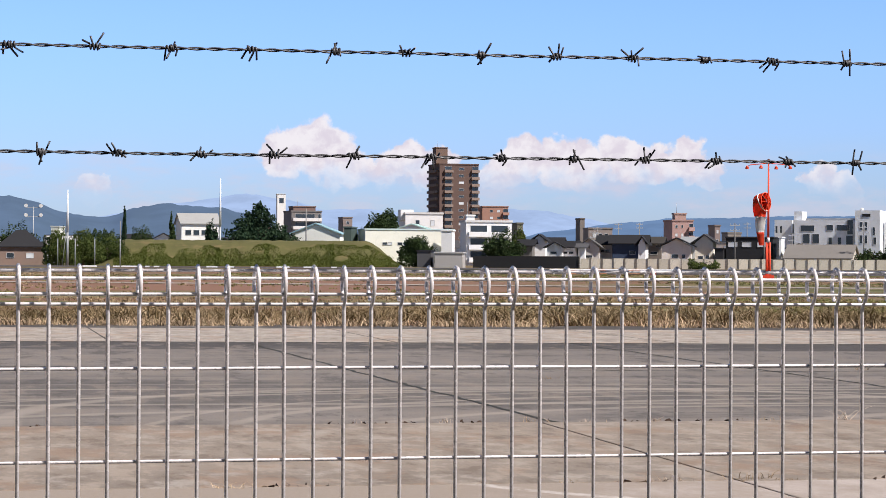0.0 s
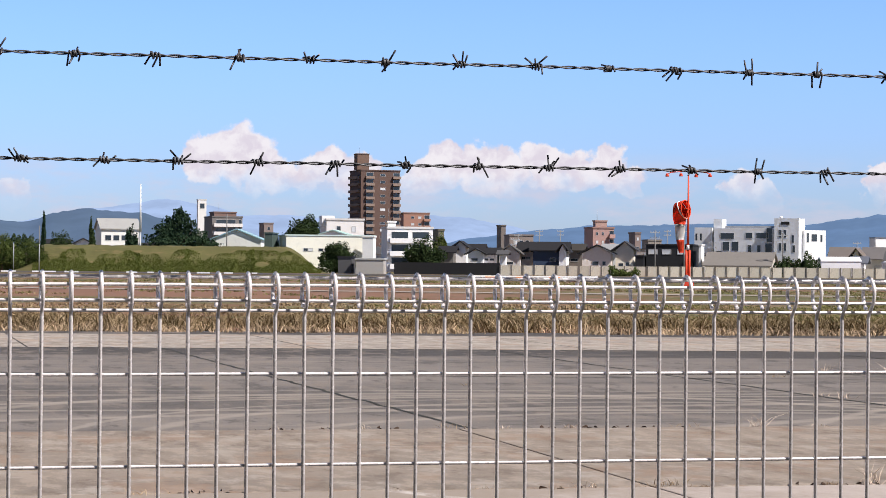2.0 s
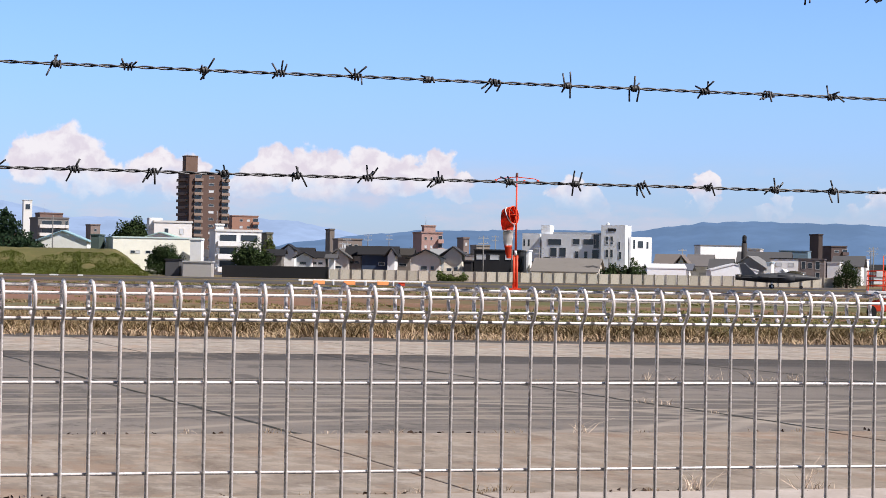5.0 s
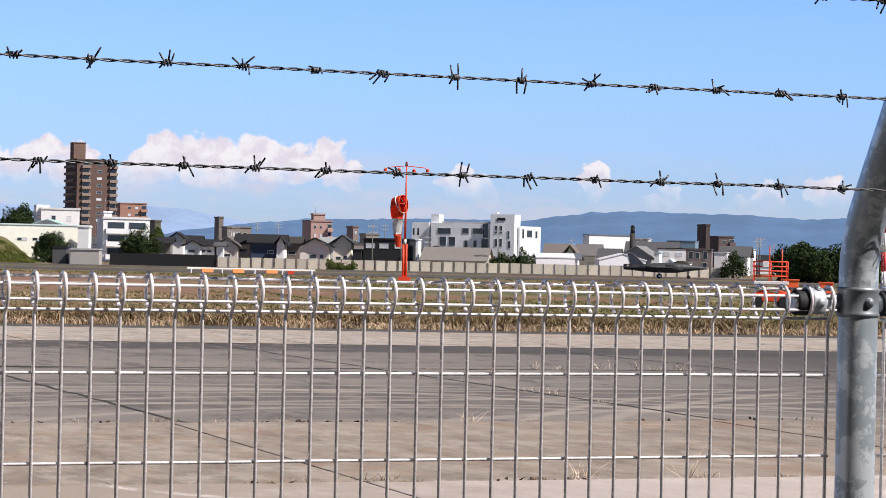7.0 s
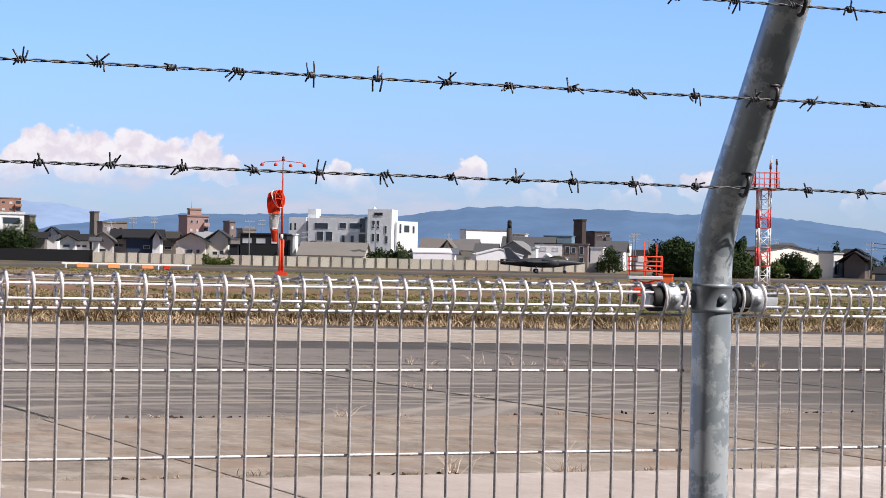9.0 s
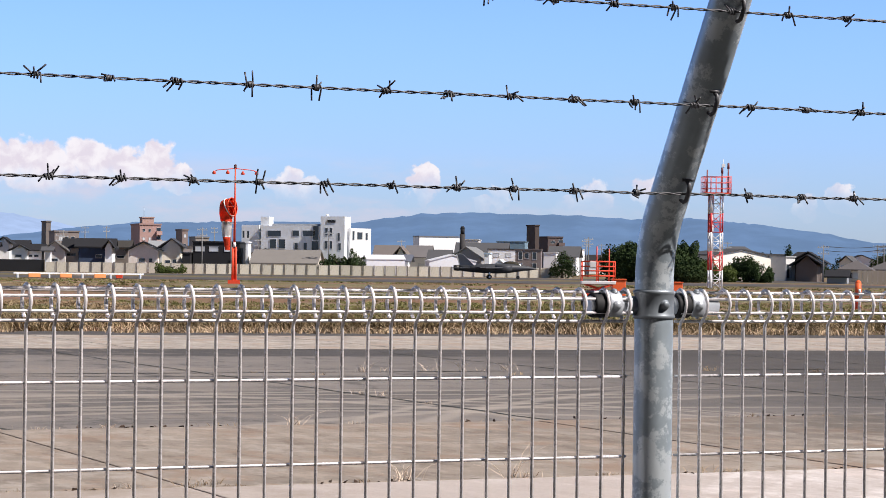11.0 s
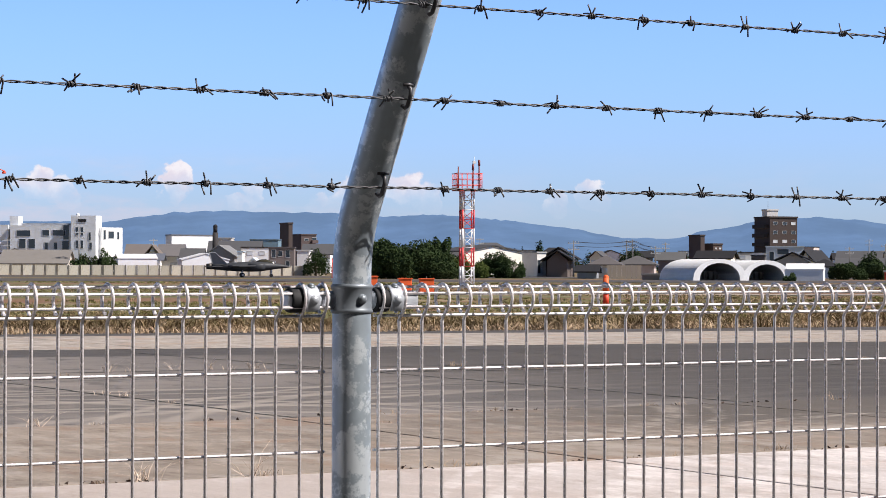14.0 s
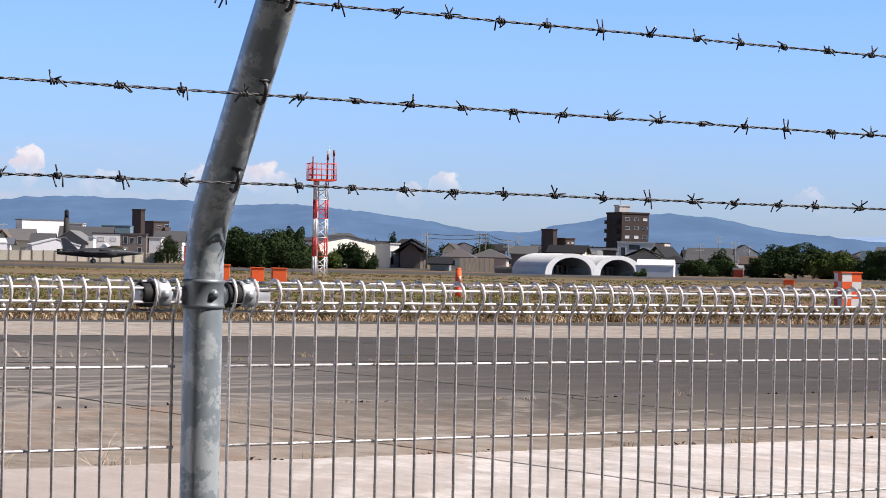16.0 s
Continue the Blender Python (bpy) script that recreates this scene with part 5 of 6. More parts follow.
def sock_ring(t):
    i = min(int(t), 5)
    f = t - i
    c = Vector(cen[i]).lerp(Vector(cen[i + 1]), f)
    d = Vector(dirs[i]).lerp(Vector(dirs[i + 1]), f).normalized()
    r = rad[i] + (rad[i + 1] - rad[i]) * f
    q = d.to_track_quat("Z", "Y")
    return [c + q @ Vector((r * math.cos(a) * (1 + .10 * math.sin(3 * a + t * 1.7) * min(1, t)), r * math.sin(a) * (.75 if t > 3 else 1), 0)) for a in [6.28319 * k / 22 for k in range(22)]]


for bi, (t0, t1) in enumerate(((0, 1.1), (1.1, 2.7), (2.7, 4.5), (4.5, 6.0))):
    bm = bmesh.new()
    rr = [[bm.verts.new(v) for v in sock_ring(t0 + (t1 - t0) * k / 6)] for k in range(7)]
    for a, b in zip(rr, rr[1:]):
        for k in range(22):
            bm.faces.new((a[k], a[(k + 1) % 22], b[(k + 1) % 22], b[k])).smooth = True
    bmesh.ops.solidify(bm, geom=bm.faces[:], thickness=0.02)
    part("sock_band", bm, (M_SOCK_R, M_SOCK_R, M_SOCK_W, M_SOCK_R)[bi], ws, ("red mouth band", "red sock cloth band", "white sock cloth band", "red sock tail")[bi])
bm = bmesh.new()
ring = sock_ring(0)
tube(bm, ring + [ring[0]], .04, 6)
for k in (0, 5, 11, 16):
    tube(bm, [ring[k], (0, 0, 6.4)], .02, 5)
part("mouth_ring", bm, M_SOCK_R, ws, "red steel hoop")
bm = bmesh.new()
mid = sock_ring(.55)
tube(bm, mid + [mid[0]], .05, 6)
part("white_hoop", bm, M_SOCK_W, ws, "white hoop stripe")

# ---- red and white mast ----
M_MASTRED = mat("mast_red_paint", (0.62, 0.06, 0.06), .5)
mast = empty("radio_mast", facing(31.263, 200, 12), label="red and white lattice mast with railed platform", category="mast")
MH = 8.12
for s in range(5):
    z0, z1 = MH * s / 5, MH * (s + 1) / 5
    m = M_WHITEP if s % 2 == 0 else M_MASTRED
    for x in (-.5, .5):
        for y in (-.5, .5):
            bm = bmesh.new()
            cyl(bm, (x, y, z0), (x, y, z1), .06 if x > 0 else .10, None, 8)
            part("leg", bm, m, mast)
    for side in range(4):
        bm = bmesh.new()
        R = Matrix.Rotation(side * math.pi / 2, 3, "Z")
        hz = (z1 - z0) / 2
        for k in range(2):
            za = z0 + k * hz
            a, b = (-.5, .5) if k % 2 else (.5, -.5)
            cyl(bm, R @ Vector((a, -.5, za)), R @ Vector((b, -.5, za + hz)), .03, None, 6)
            cyl(bm, R @ Vector((-.5, -.5, za)), R @ Vector((.5, -.5, za)), .035, None, 6)
        part("lattice", bm, m, mast)
bm = bmesh.new()
cyl(bm, (-.35, 0, 0), (-.35, 0, MH), .17, None, 10)
part("cable_pipe", bm, M_WHITEP, mast, "white vertical conduit")
bm = bmesh.new()
box(bm, -1.12, 1.12, -.95, .95, MH, MH + .14)
part("platform", bm, M_RED, mast)
M_RAIL = mat("faded_pink_red_paint", (0.72, 0.13, 0.12), .55)
for x0, y0, x1, y1 in ((-1.12, -.95, 1.12, -.95), (-1.12, .95, 1.12, .95), (-1.12, -.95, -1.12, .95), (1.12, -.95, 1.12, .95)):
    for z in (.5, 1.0, 1.5):
        bm = bmesh.new()
        cyl(bm, (x0, y0, MH + z), (x1, y1, MH + z), .03, None, 6)
        part("rail", bm, M_RAIL, mast)
    for k in range(5):
        t = k / 5
        bm = bmesh.new()
        cyl(bm, (x0 + (x1 - x0) * t, y0 + (y1 - y0) * t, MH + .1), (x0 + (x1 - x0) * t, y0 + (y1 - y0) * t, MH + 1.5), .022, None, 6)
        part("baluster", bm, M_RAIL, mast)
for x, y, h in ((-.78, 0, 2.1), (.45, -.3, 2.3), (1.05, 0, 2.7)):
    bm = bmesh.new()
    cyl(bm, (x, y, MH + .1), (x, y, MH + h), .07, .06, 8)
    if x > .3:
        cyl(bm, (x, y, MH + h - .5), (x, y, MH + h), .11, .09, 8)
    part("antenna", bm, mat("dark_red_antenna", (.2, .05, .05), .5), mast, "dark red rod aerial")
bm = bmesh.new()
cyl(bm, (.55, -.3, MH + 2.3), (.55, -.3, MH + 3.0), .03, .02, 6)
box(bm, .42, .68, -.4, -.2, MH + 2.35, MH + 2.6)
part("instrument", bm, M_WHITEP, mast, "small white wind instrument")


# ---- the fighter jet ----
def loft(bm, rows, n=20):
    """rows: x, half width, upper height, lower depth, centre height, squareness."""
    rings = []
    for x, hw, up, dn, zc, e in rows:
        ring = []
        for k in range(n):
            a = 6.28319 * k / n
            c, s = math.cos(a), math.sin(a)
            ring.append(bm.verts.new((x, hw * math.copysign(abs(c) ** e, c), zc + (up if s > 0 else dn) * math.copysign(abs(s) ** e, s))))
        rings.append(ring)
    for a, b in zip(rings, rings[1:]):
        for k in range(n):
            bm.faces.new((a[k], a[(k + 1) % n], b[(k + 1) % n], b[k])).smooth = True
    bm.faces.new(rings[0])
    bm.faces.new(rings[-1][::-1])
    bmesh.ops.recalc_face_normals(bm, faces=bm.faces)


def plate(bm, pts, thick, nrm):
    nrm = Vector(nrm).normalized() * thick / 2
    c = sum((Vector(p) for p in pts), Vector()) / len(pts)
    a = [bm.verts.new(Vector(p).lerp(c, .03) + nrm) for p in pts]
    m_ = [bm.verts.new(Vector(p)) for p in pts]
    b = [bm.verts.new(Vector(p).lerp(c, .03) - nrm) for p in pts]
    n = len(pts)
    bm.faces.new(a)
    bm.faces.new(b[::-1])
    for i in range(n):
        j = (i + 1) % n
        bm.faces.new((a[i], m_[i], m_[j], a[j]))
        bm.faces.new((m_[i], b[i], b[j], m_[j]))
    bmesh.ops.recalc_face_normals(bm, faces=bm.faces)


jp = spot(25.84, 330)
jet = empty("fighter_jet", pose(jp.x, jp.y, 0.03, 0, 0, -25.84 + 4) @ Matrix.Scale(0.78, 4), label="dark grey stealth fighter jet standing on taxiway", category="jet")
bm = bmesh.new()
loft(bm, [(-6.6, .55, .5, .5, 1.95, 1), (-5.6, .75, .62, .62, 1.95, 1), (-4.2, 1.6, .62, .7, 1.9, .8), (-2.0, 1.9, .75, .9, 1.95, .75), (0.5, 1.85, .85, 1.0, 2.0, .75), (2.2, 1.55, .85, .95, 2.0, .8), (3.6, 1.1, .75, .75, 2.0, .85), (5.2, .72, .55, .5, 2.0, .9), (6.6, .42, .32, .32, 1.97, .95), (7.6, .16, .12, .14, 1.93, 1), (8.0, .02, .02, .02, 1.92, 1)])
part("fuselage", bm, M_JET, jet)
bm = bmesh.new()
loft(bm, [(1.6, .25, .25, .1, 2.75, 1), (2.4, .5, .55, .2, 2.7, 1), (3.3, .55, .68, .2, 2.6, 1), (4.3, .5, .5, .2, 2.5, 1), (5.1, .28, .2, .1, 2.42, 1), (5.4, .05, .05, .05, 2.4, 1)], 16)
part("canopy", bm, mat("smoked_canopy", (.05, .045, .03), .15, spec=.7), jet, "smoked bubble canopy")
for s in (-1, 1):
    bm = bmesh.new()
    plate(bm, [(1.6, 1.6 * s, 2.05), (-1.9, 5.3 * s, 2.0), (-3.0, 5.3 * s, 2.0), (-3.6, 1.6 * s, 2.05)], .22, (0, 0, 1))
    part("wing", bm, M_JET, jet)
    bm = bmesh.new()
    plate(bm, [(-4.6, 1.5 * s, 1.95), (-6.6, 3.4 * s, 1.95), (-7.6, 3.4 * s, 1.95), (-7.4, 1.4 * s, 1.95)], .14, (0, 0, 1))
    part("tailplane", bm, M_JET, jet)
    bm = bmesh.new()
    plate(bm, [(-3.7, 1.35 * s, 2.4), (-6.0, 2.2 * s, 4.5), (-7.0, 2.2 * s, 4.5), (-6.4, 1.35 * s, 2.4)], .14, (0, 1, -.4 * s))
    part("tail_fin", bm, M_JETL, jet, "canted tail fin")
    bm = bmesh.new()
    loft(bm, [(3.1, .12, .55, .5, 1.95, .7), (2.2, .5, .6, .65, 1.95, .7), (0, .6, .6, .7, 1.95, .7)], 12)
    part("intake", bm, M_JET, jet).matrix_basis = pose(0, 1.35 * s, 0)
    bm = bmesh.new()
    cyl(bm, (-1.0, 1.5 * s, .3), (-1.0, 1.4 * s, 1.5), .09, None, 8)
    g = part("main_gear", bm, M_WHITEP, jet, "white landing gear leg")
    bm = bmesh.new()
    cyl(bm, (-1.0, 1.62 * s - .15, .40), (-1.0, 1.62 * s + .15, .40), .40, None, 16)
    part("tyre", bm, M_DARK, g, "black tyre")
    bm = bmesh.new()
    cyl(bm, (-1.0, 1.62 * s - .16, .40), (-1.0, 1.62 * s + .16, .40), .2, None, 12)
    part("rim", bm, M_WHITEP, g, "white rim")
bm = bmesh.new()
cyl(bm, (4.3, 0, .3), (4.3, 0, 1.6), .08, None, 8)
g = part("nose_gear", bm, M_WHITEP, jet, "white nose gear leg")
bm = bmesh.new()
cyl(bm, (4.3, -.22, .32), (4.3, .22, .32), .32, None, 14)
part("tyre", bm, M_DARK, g, "black tyre")
bm = bmesh.new()
cyl(bm, (-6.5, 0, 1.95), (-7.5, 0, 1.95), .58, .48, 18)
part("nozzle", bm, mat("dark_nozzle_metal", (.06, .055, .05), .45, .6), jet, "dark engine nozzle")

# ---- things on the near field ----
lift = empty("work_platform", facing(28.418, 92, 4) @ Matrix.Diagonal((.68, .8, 1, 1)), label="red wheeled work platform with guard rails", category="lift")
bm = bmesh.new()
box(bm, -.95, .85, -.5, .5, .28, .62, .04)
part("chassis", bm, M_RED, lift)
bm = bmesh.new()
box(bm, -1.05, .95, -.55, .55, .95, 1.08, .02)
part("deck", bm, M_WHITEP, lift, "white platform deck")
for k in range(2):
    bm = bmesh.new()
    for y in (-.42, .42):
        cyl(bm, (-.8, y, .62), (.8, y, .95), .045, None, 6)
        cyl(bm, (.8, y, .62), (-.8, y, .95), .045, None, 6)
    part("scissor_arm", bm, M_WHITEP if k else M_RED, lift).matrix_basis = pose(0, .06 * k, 0)
for x0, y0, x1, y1 in ((-1.0, -.5, .9, -.5), (-1.0, .5, .9, .5), (-1.0, -.5, -1.0, .5), (.9, -.5, .9, .5)):
    for z in (1.28, 1.48, 1.66, 1.85):
        bm = bmesh.new()
        cyl(bm, (x0, y0, z), (x1, y1, z), .03, None, 6)
        part("rail", bm, M_RED, lift)
for x in (-1.0, -.05, .9):
    for y in (-.5, .5):
        bm = bmesh.new()
        cyl(bm, (x, y, 1.05), (x, y, 1.85), .03, None, 6)
        part("rail_post", bm, M_RED, lift)
for x, h in ((-.1, 2.45), (.62, 2.35)):
    bm = bmesh.new()
    cyl(bm, (x, .3, 1.05), (x, .3, h), .035, None, 6)
    part("stanchion", bm, M_RED, lift)
bm = bmesh.new()
box(bm, -.55, -.2, -.56, -.48, 1.62, 1.85, .01)
part("sign", bm, M_WHITEP, lift, "small white panel")
for x in (-.75, .65):
    for y in (-.5, .5):
        bm = bmesh.new()
        cyl(bm, (x, y - .1, .25), (x, y + .1, .25), .25, None, 14)
        part("wheel", bm, M_DARK, lift, "black wheel")


def marker_box(az, dist, w, h, label, m=None):
    ob = empty("marker_box", facing(az, dist, 6), label=label, category="marker", group="orange marker boxes")
    bm = bmesh.new()
    box(bm, -w / 2, w / 2, 0, w * .7, .12, h, .03)
    part("body", bm, m or M_ORANGE, ob)
    bm = bmesh.new()
    box(bm, -w / 2 - .04, w / 2 + .04, -.04, w * .7 + .04, h, h + .06, .01)
    part("lid", bm, m or M_ORANGE, ob)
    for x in (-.4, .4):
        bm = bmesh.new()
        box(bm, x * w - .05, x * w + .05, w * .2, w * .5, 0, .12)
        part("foot", bm, M_STEELG, ob)


marker_box(29.765, 128, 0.71, 0.87, "orange equipment box on the field")
marker_box(30.300, 126, 0.79, 0.87, "orange equipment box beside a second one")
marker_box(28.911, 127, 0.68, 0.95, "orange equipment box near the post's line")
marker_box(28.918, 110, 0.64, 1.05, "orange equipment box behind work platform")
marker_box(42.812, 190, 0.86, 0.49, "small red cabinet in the grass")

mk = empty("marker_post", facing(34.734, 96, 0), label="red marker post with white band", category="marker")
bm = bmesh.new()
cyl(bm, (0, 0, 0), (0, 0, .45), .12, None, 12)
part("foot", bm, M_RED, mk)
bm = bmesh.new()
cyl(bm, (0, 0, .45), (0, 0, 1.12), .14, .12, 12)
bmesh.ops.create_uvsphere(bm, u_segments=12, v_segments=6, radius=.12, matrix=Matrix.Translation((0, 0, 1.12)))
part("head", bm, M_ORANGE, mk)
bm = bmesh.new()
cyl(bm, (.05, -.09, .7), (.05, -.09, .88), .055, None, 10)
part("lamp", bm, M_WHITEP, mk, "small white lamp")

# the red and white chequered hut
hut = empty("chequered_hut", facing(44.351, 94, 24), label="red and white chequered equipment hut", category="hut")
HW, HH = 0.82, 1.36
bm = bmesh.new()
box(bm, -HW / 2, HW / 2, 0, .8, 0, HH, .01)
part("body", bm, M_WHITEP, hut)
sq = HW / 2
for side in range(2):
    for i in range(2):
        for j in range(4):
            bm = bmesh.new()
            z0 = j * HH / 4
            if side == 0:
                box(bm, -HW / 2 + i * sq + .002, -HW / 2 + (i + 1) * sq - .002, -.006, 0.004, z0 + .002, z0 + HH / 4 - .002)
            else:
                box(bm, -HW / 2 - .006, -HW / 2 + .004, .02 + i * .38, .02 + (i + 1) * .38 - .004, z0 + .002, z0 + HH / 4 - .002)
            part("square", bm, M_ORANGE if (i + j + side) % 2 == 0 else M_WHITEP, hut)
bm = bmesh.new()
box(bm, -HW / 2 - .04, HW / 2 + .04, -.04, .84, HH, HH + .05, .01)
part("roof", bm, M_ORANGE, hut)

# the closed-taxiway barrier: a white beam with orange boards
bar = empty("barrier", facing(15.30, 236, 14), label="long white barrier beam with orange boards", category="barrier")
bm = bmesh.new()
box(bm, -5.2, 8.2, -.06, .06, .40, .56)
part("beam", bm, M_WHITEP, bar)
for x in (-3.1, 0.1, 3.6):
    bm = bmesh.new()
    box(bm, x - .6, x + .6, -.14, .14, .06, .46, .03)
    part("board", bm, mat("pale_orange_board", (.85, .33, .12), .6), bar, "orange barrier board")
for x in (-4.8, -1.6, 1.8, 4.7, 7.8):
    bm = bmesh.new()
    box(bm, x - .06, x + .06, -.25, .25, 0, .42)
    part("leg", bm, M_WHITEP, bar)
marker_box(16.62, 225, 0.62, 0.36, "small red box at the barrier's end", M_RED)
for i, (x, w) in enumerate(((132, 26), (178, 12), (200, 28), (232, 8), (248, 10), (345, 20), (378, 12), (420, 14), (470, 24), (514, 16), (560, 10))):
    a = 0.934 + x * 0.013955
    b = empty("edge_board", facing(a, 340, 0), label="low white edge board lying on grass", category="edge board", group="white edge boards")
    bm = bmesh.new()
    box(bm, -w * .040, w * .040, -.1, .1, .06, .26, .02)
    part("board", bm, M_WHITEP, b)
    for s in (-1, 1):
        bm = bmesh.new()
        box(bm, s * w * .03 - .04, s * w * .03 + .04, -.08, .08, 0, .08)
        part("foot", bm, M_STEELG, b)


# ---- poles and wires ----
def utility_pole(az, dist, h, label="grey concrete utility pole with crossarms", arms=2, r=.16):
    ob = empty("utility_pole", facing(az, dist, 20), label=label, category="pole", group="utility poles")
    bm = bmesh.new()
    cyl(bm, (0, 0, 0), (0, 0, h), r, r * .6, 8)
    part("shaft", bm, wall_mat((.19, .185, .18)), ob)
    for k in range(arms):
        bm = bmesh.new()
        box(bm, -1.0, 1.0, -.07, .07, h - .5 - k * 1.0, h - .38 - k * 1.0)
        for x in (-.85, -.3, .3, .85):
            cyl(bm, (x, 0, h - .4 - k), (x, 0, h - .15 - k), .06, .04, 6)
        part("crossarm", bm, M_STEELG, ob)
    return ob


POLES = [(33.88, 380, 6.0), (35.18, 470, 7.2), (35.33, 440, 6.9), (35.89, 440, 5.7), (28.15, 470, 8.1), (15.77, 560, 10.4), (18.92, 600, 11.3), (28.09, 500, 8.0), (15.25, 520, 8.8), (18.62, 430, 8.4), (19.33, 430, 9.7), (21.73, 430, 8.1), (41.46, 480, 6.6), (41.80, 500, 6.2), (40.60, 500, 6.2), (8.06, 440, 10.9), (16.29, 640, 11.7)]
rng = random.Random(19)
POLES += [(-.6 + 4.1 * k + rng.uniform(-.8, .8), rng.uniform(450, 620), rng.uniform(7.0, 9.5)) for k in range(11)]
for az, dist, h in POLES:
    utility_pole(az, dist, h, arms=0 if az < 9 else 2)
for i, (a, b) in enumerate(((0, 2), (2, 3), (1, 2))):
    cb = empty("overhead_cable", None, label="dark overhead power cables between poles", category="cables", group="overhead cables")
    for k in range(4):
        pa, pb = spot(POLES[a][0], POLES[a][1]), spot(POLES[b][0], POLES[b][1])
        pa.z, pb.z = POLES[a][2] - .2 - .7 * (k // 2), POLES[b][2] - .2 - .7 * (k // 2)
        off = Vector((.5 * (k % 2), 0, 0))
        bm = bmesh.new()
        tube(bm, [pa.lerp(pb, t / 12) + off + Vector((0, 0, -.35 * math.sin(math.pi * t / 12))) for t in range(13)], .035, 5)
        part("cable", bm, M_DARK, cb)


def lamp_mast(az, dist, h, z0, label):
    ob = empty("light_mast", facing(az, dist, 0, z0), label=label, category="mast", group="slim light masts")
    bm = bmesh.new()
    cyl(bm, (0, 0, 0), (0, 0, h * .45), .20, .17, 10)
    part("lower_shaft", bm, M_STEELG, ob)
    bm = bmesh.new()
    cyl(bm, (0, 0, h * .45), (0, 0, h), .24, .09, 10)
    part("upper_shaft", bm, M_WHITEP, ob, "white upper shaft")
    bm = bmesh.new()
    cyl(bm, (-.9, 0, 0), (-.05, 0, h * .55), .07, .05, 6)
    part("stay", bm, M_STEELG, ob)


lamp_mast(2.24, 400, 12.9, 0, "tall slim white mast by the trees")
lamp_mast(5.95, 445, 16.6, 0, "tall slim white mast on the bank")
fl = empty("floodlight_mast", facing(1.42, 560), label="grey mast with white round floodlights", category="mast")
bm = bmesh.new()
cyl(bm, (0, 0, 0), (0, 0, 13.4), .16, .10, 8)
part("shaft", bm, M_STEELG, fl)
for z in (11.0, 13.2):
    bm = bmesh.new()
    box(bm, -1.9, 1.9, -.06, .06, z - .06, z + .06)
    part("crossarm", bm, M_STEELG, fl)
    for x in (-1.75, 1.75):
        bm = bmesh.new()
        cyl(bm, (x, -.1, z + .5), (x, -.55, z + .4), .28, .46, 14)
        part("floodlight", bm, M_WHITEP, fl, "white round floodlight")
for x in (77, 107, 141, 185):
    ob = empty("fence_mast", facing(0.931 + x * 0.013955, 398), label="slim grey net pole at the trees", category="pole", group="net poles")
    bm = bmesh.new()
    cyl(bm, (0, 0, 0), (0, 0, 4.6), .09, .07, 8)
    part("shaft", bm, M_STEELG, ob)


# ---- trees ----
def leaf_cloud(blobs, count, size, seed, flat=0.75):
    """Leaves as small bent quads over and inside a heap of blobs (x, y, z, rx, ry, rz)."""
    r = np.random.default_rng(seed)
    vol = np.array([b[3] * b[5] for b in blobs])
    pick = r.choice(len(blobs), count, p=vol / vol.sum())
    B = np.array(blobs)[pick]
    d = r.normal(size=(count, 3))
    d /= np.linalg.norm(d, axis=1)[:, None]
    rad = r.uniform(0.55, 1.08, count) ** 0.7
    bumps = 1 + 0.16 * np.sin(d[:, :1] * 7 + B[:, :1]) + 0.14 * np.sin(d[:, 2:] * 9 + B[:, 1:2] * 2)
    c = B[:, :3] + d * B[:, 3:] * rad[:, None] * bumps
    n = d + r.normal(size=(count, 3)) * 0.7
    n /= np.linalg.norm(n, axis=1)[:, None]
    u = np.cross(n, r.normal(size=(count, 3)))
    u /= np.linalg.norm(u, axis=1)[:, None]
    v = np.cross(n, u)
    s = size * r.uniform(0.5, 1.25, count)[:, None]
    quad = np.stack([c - u * s, c - v * s * flat, c + u * s, c + v * s * flat], 1)
    quad[:, 1] += n * s * 0.25
    return quad.reshape(-1, 3), np.arange(count * 4).reshape(-1, 4)


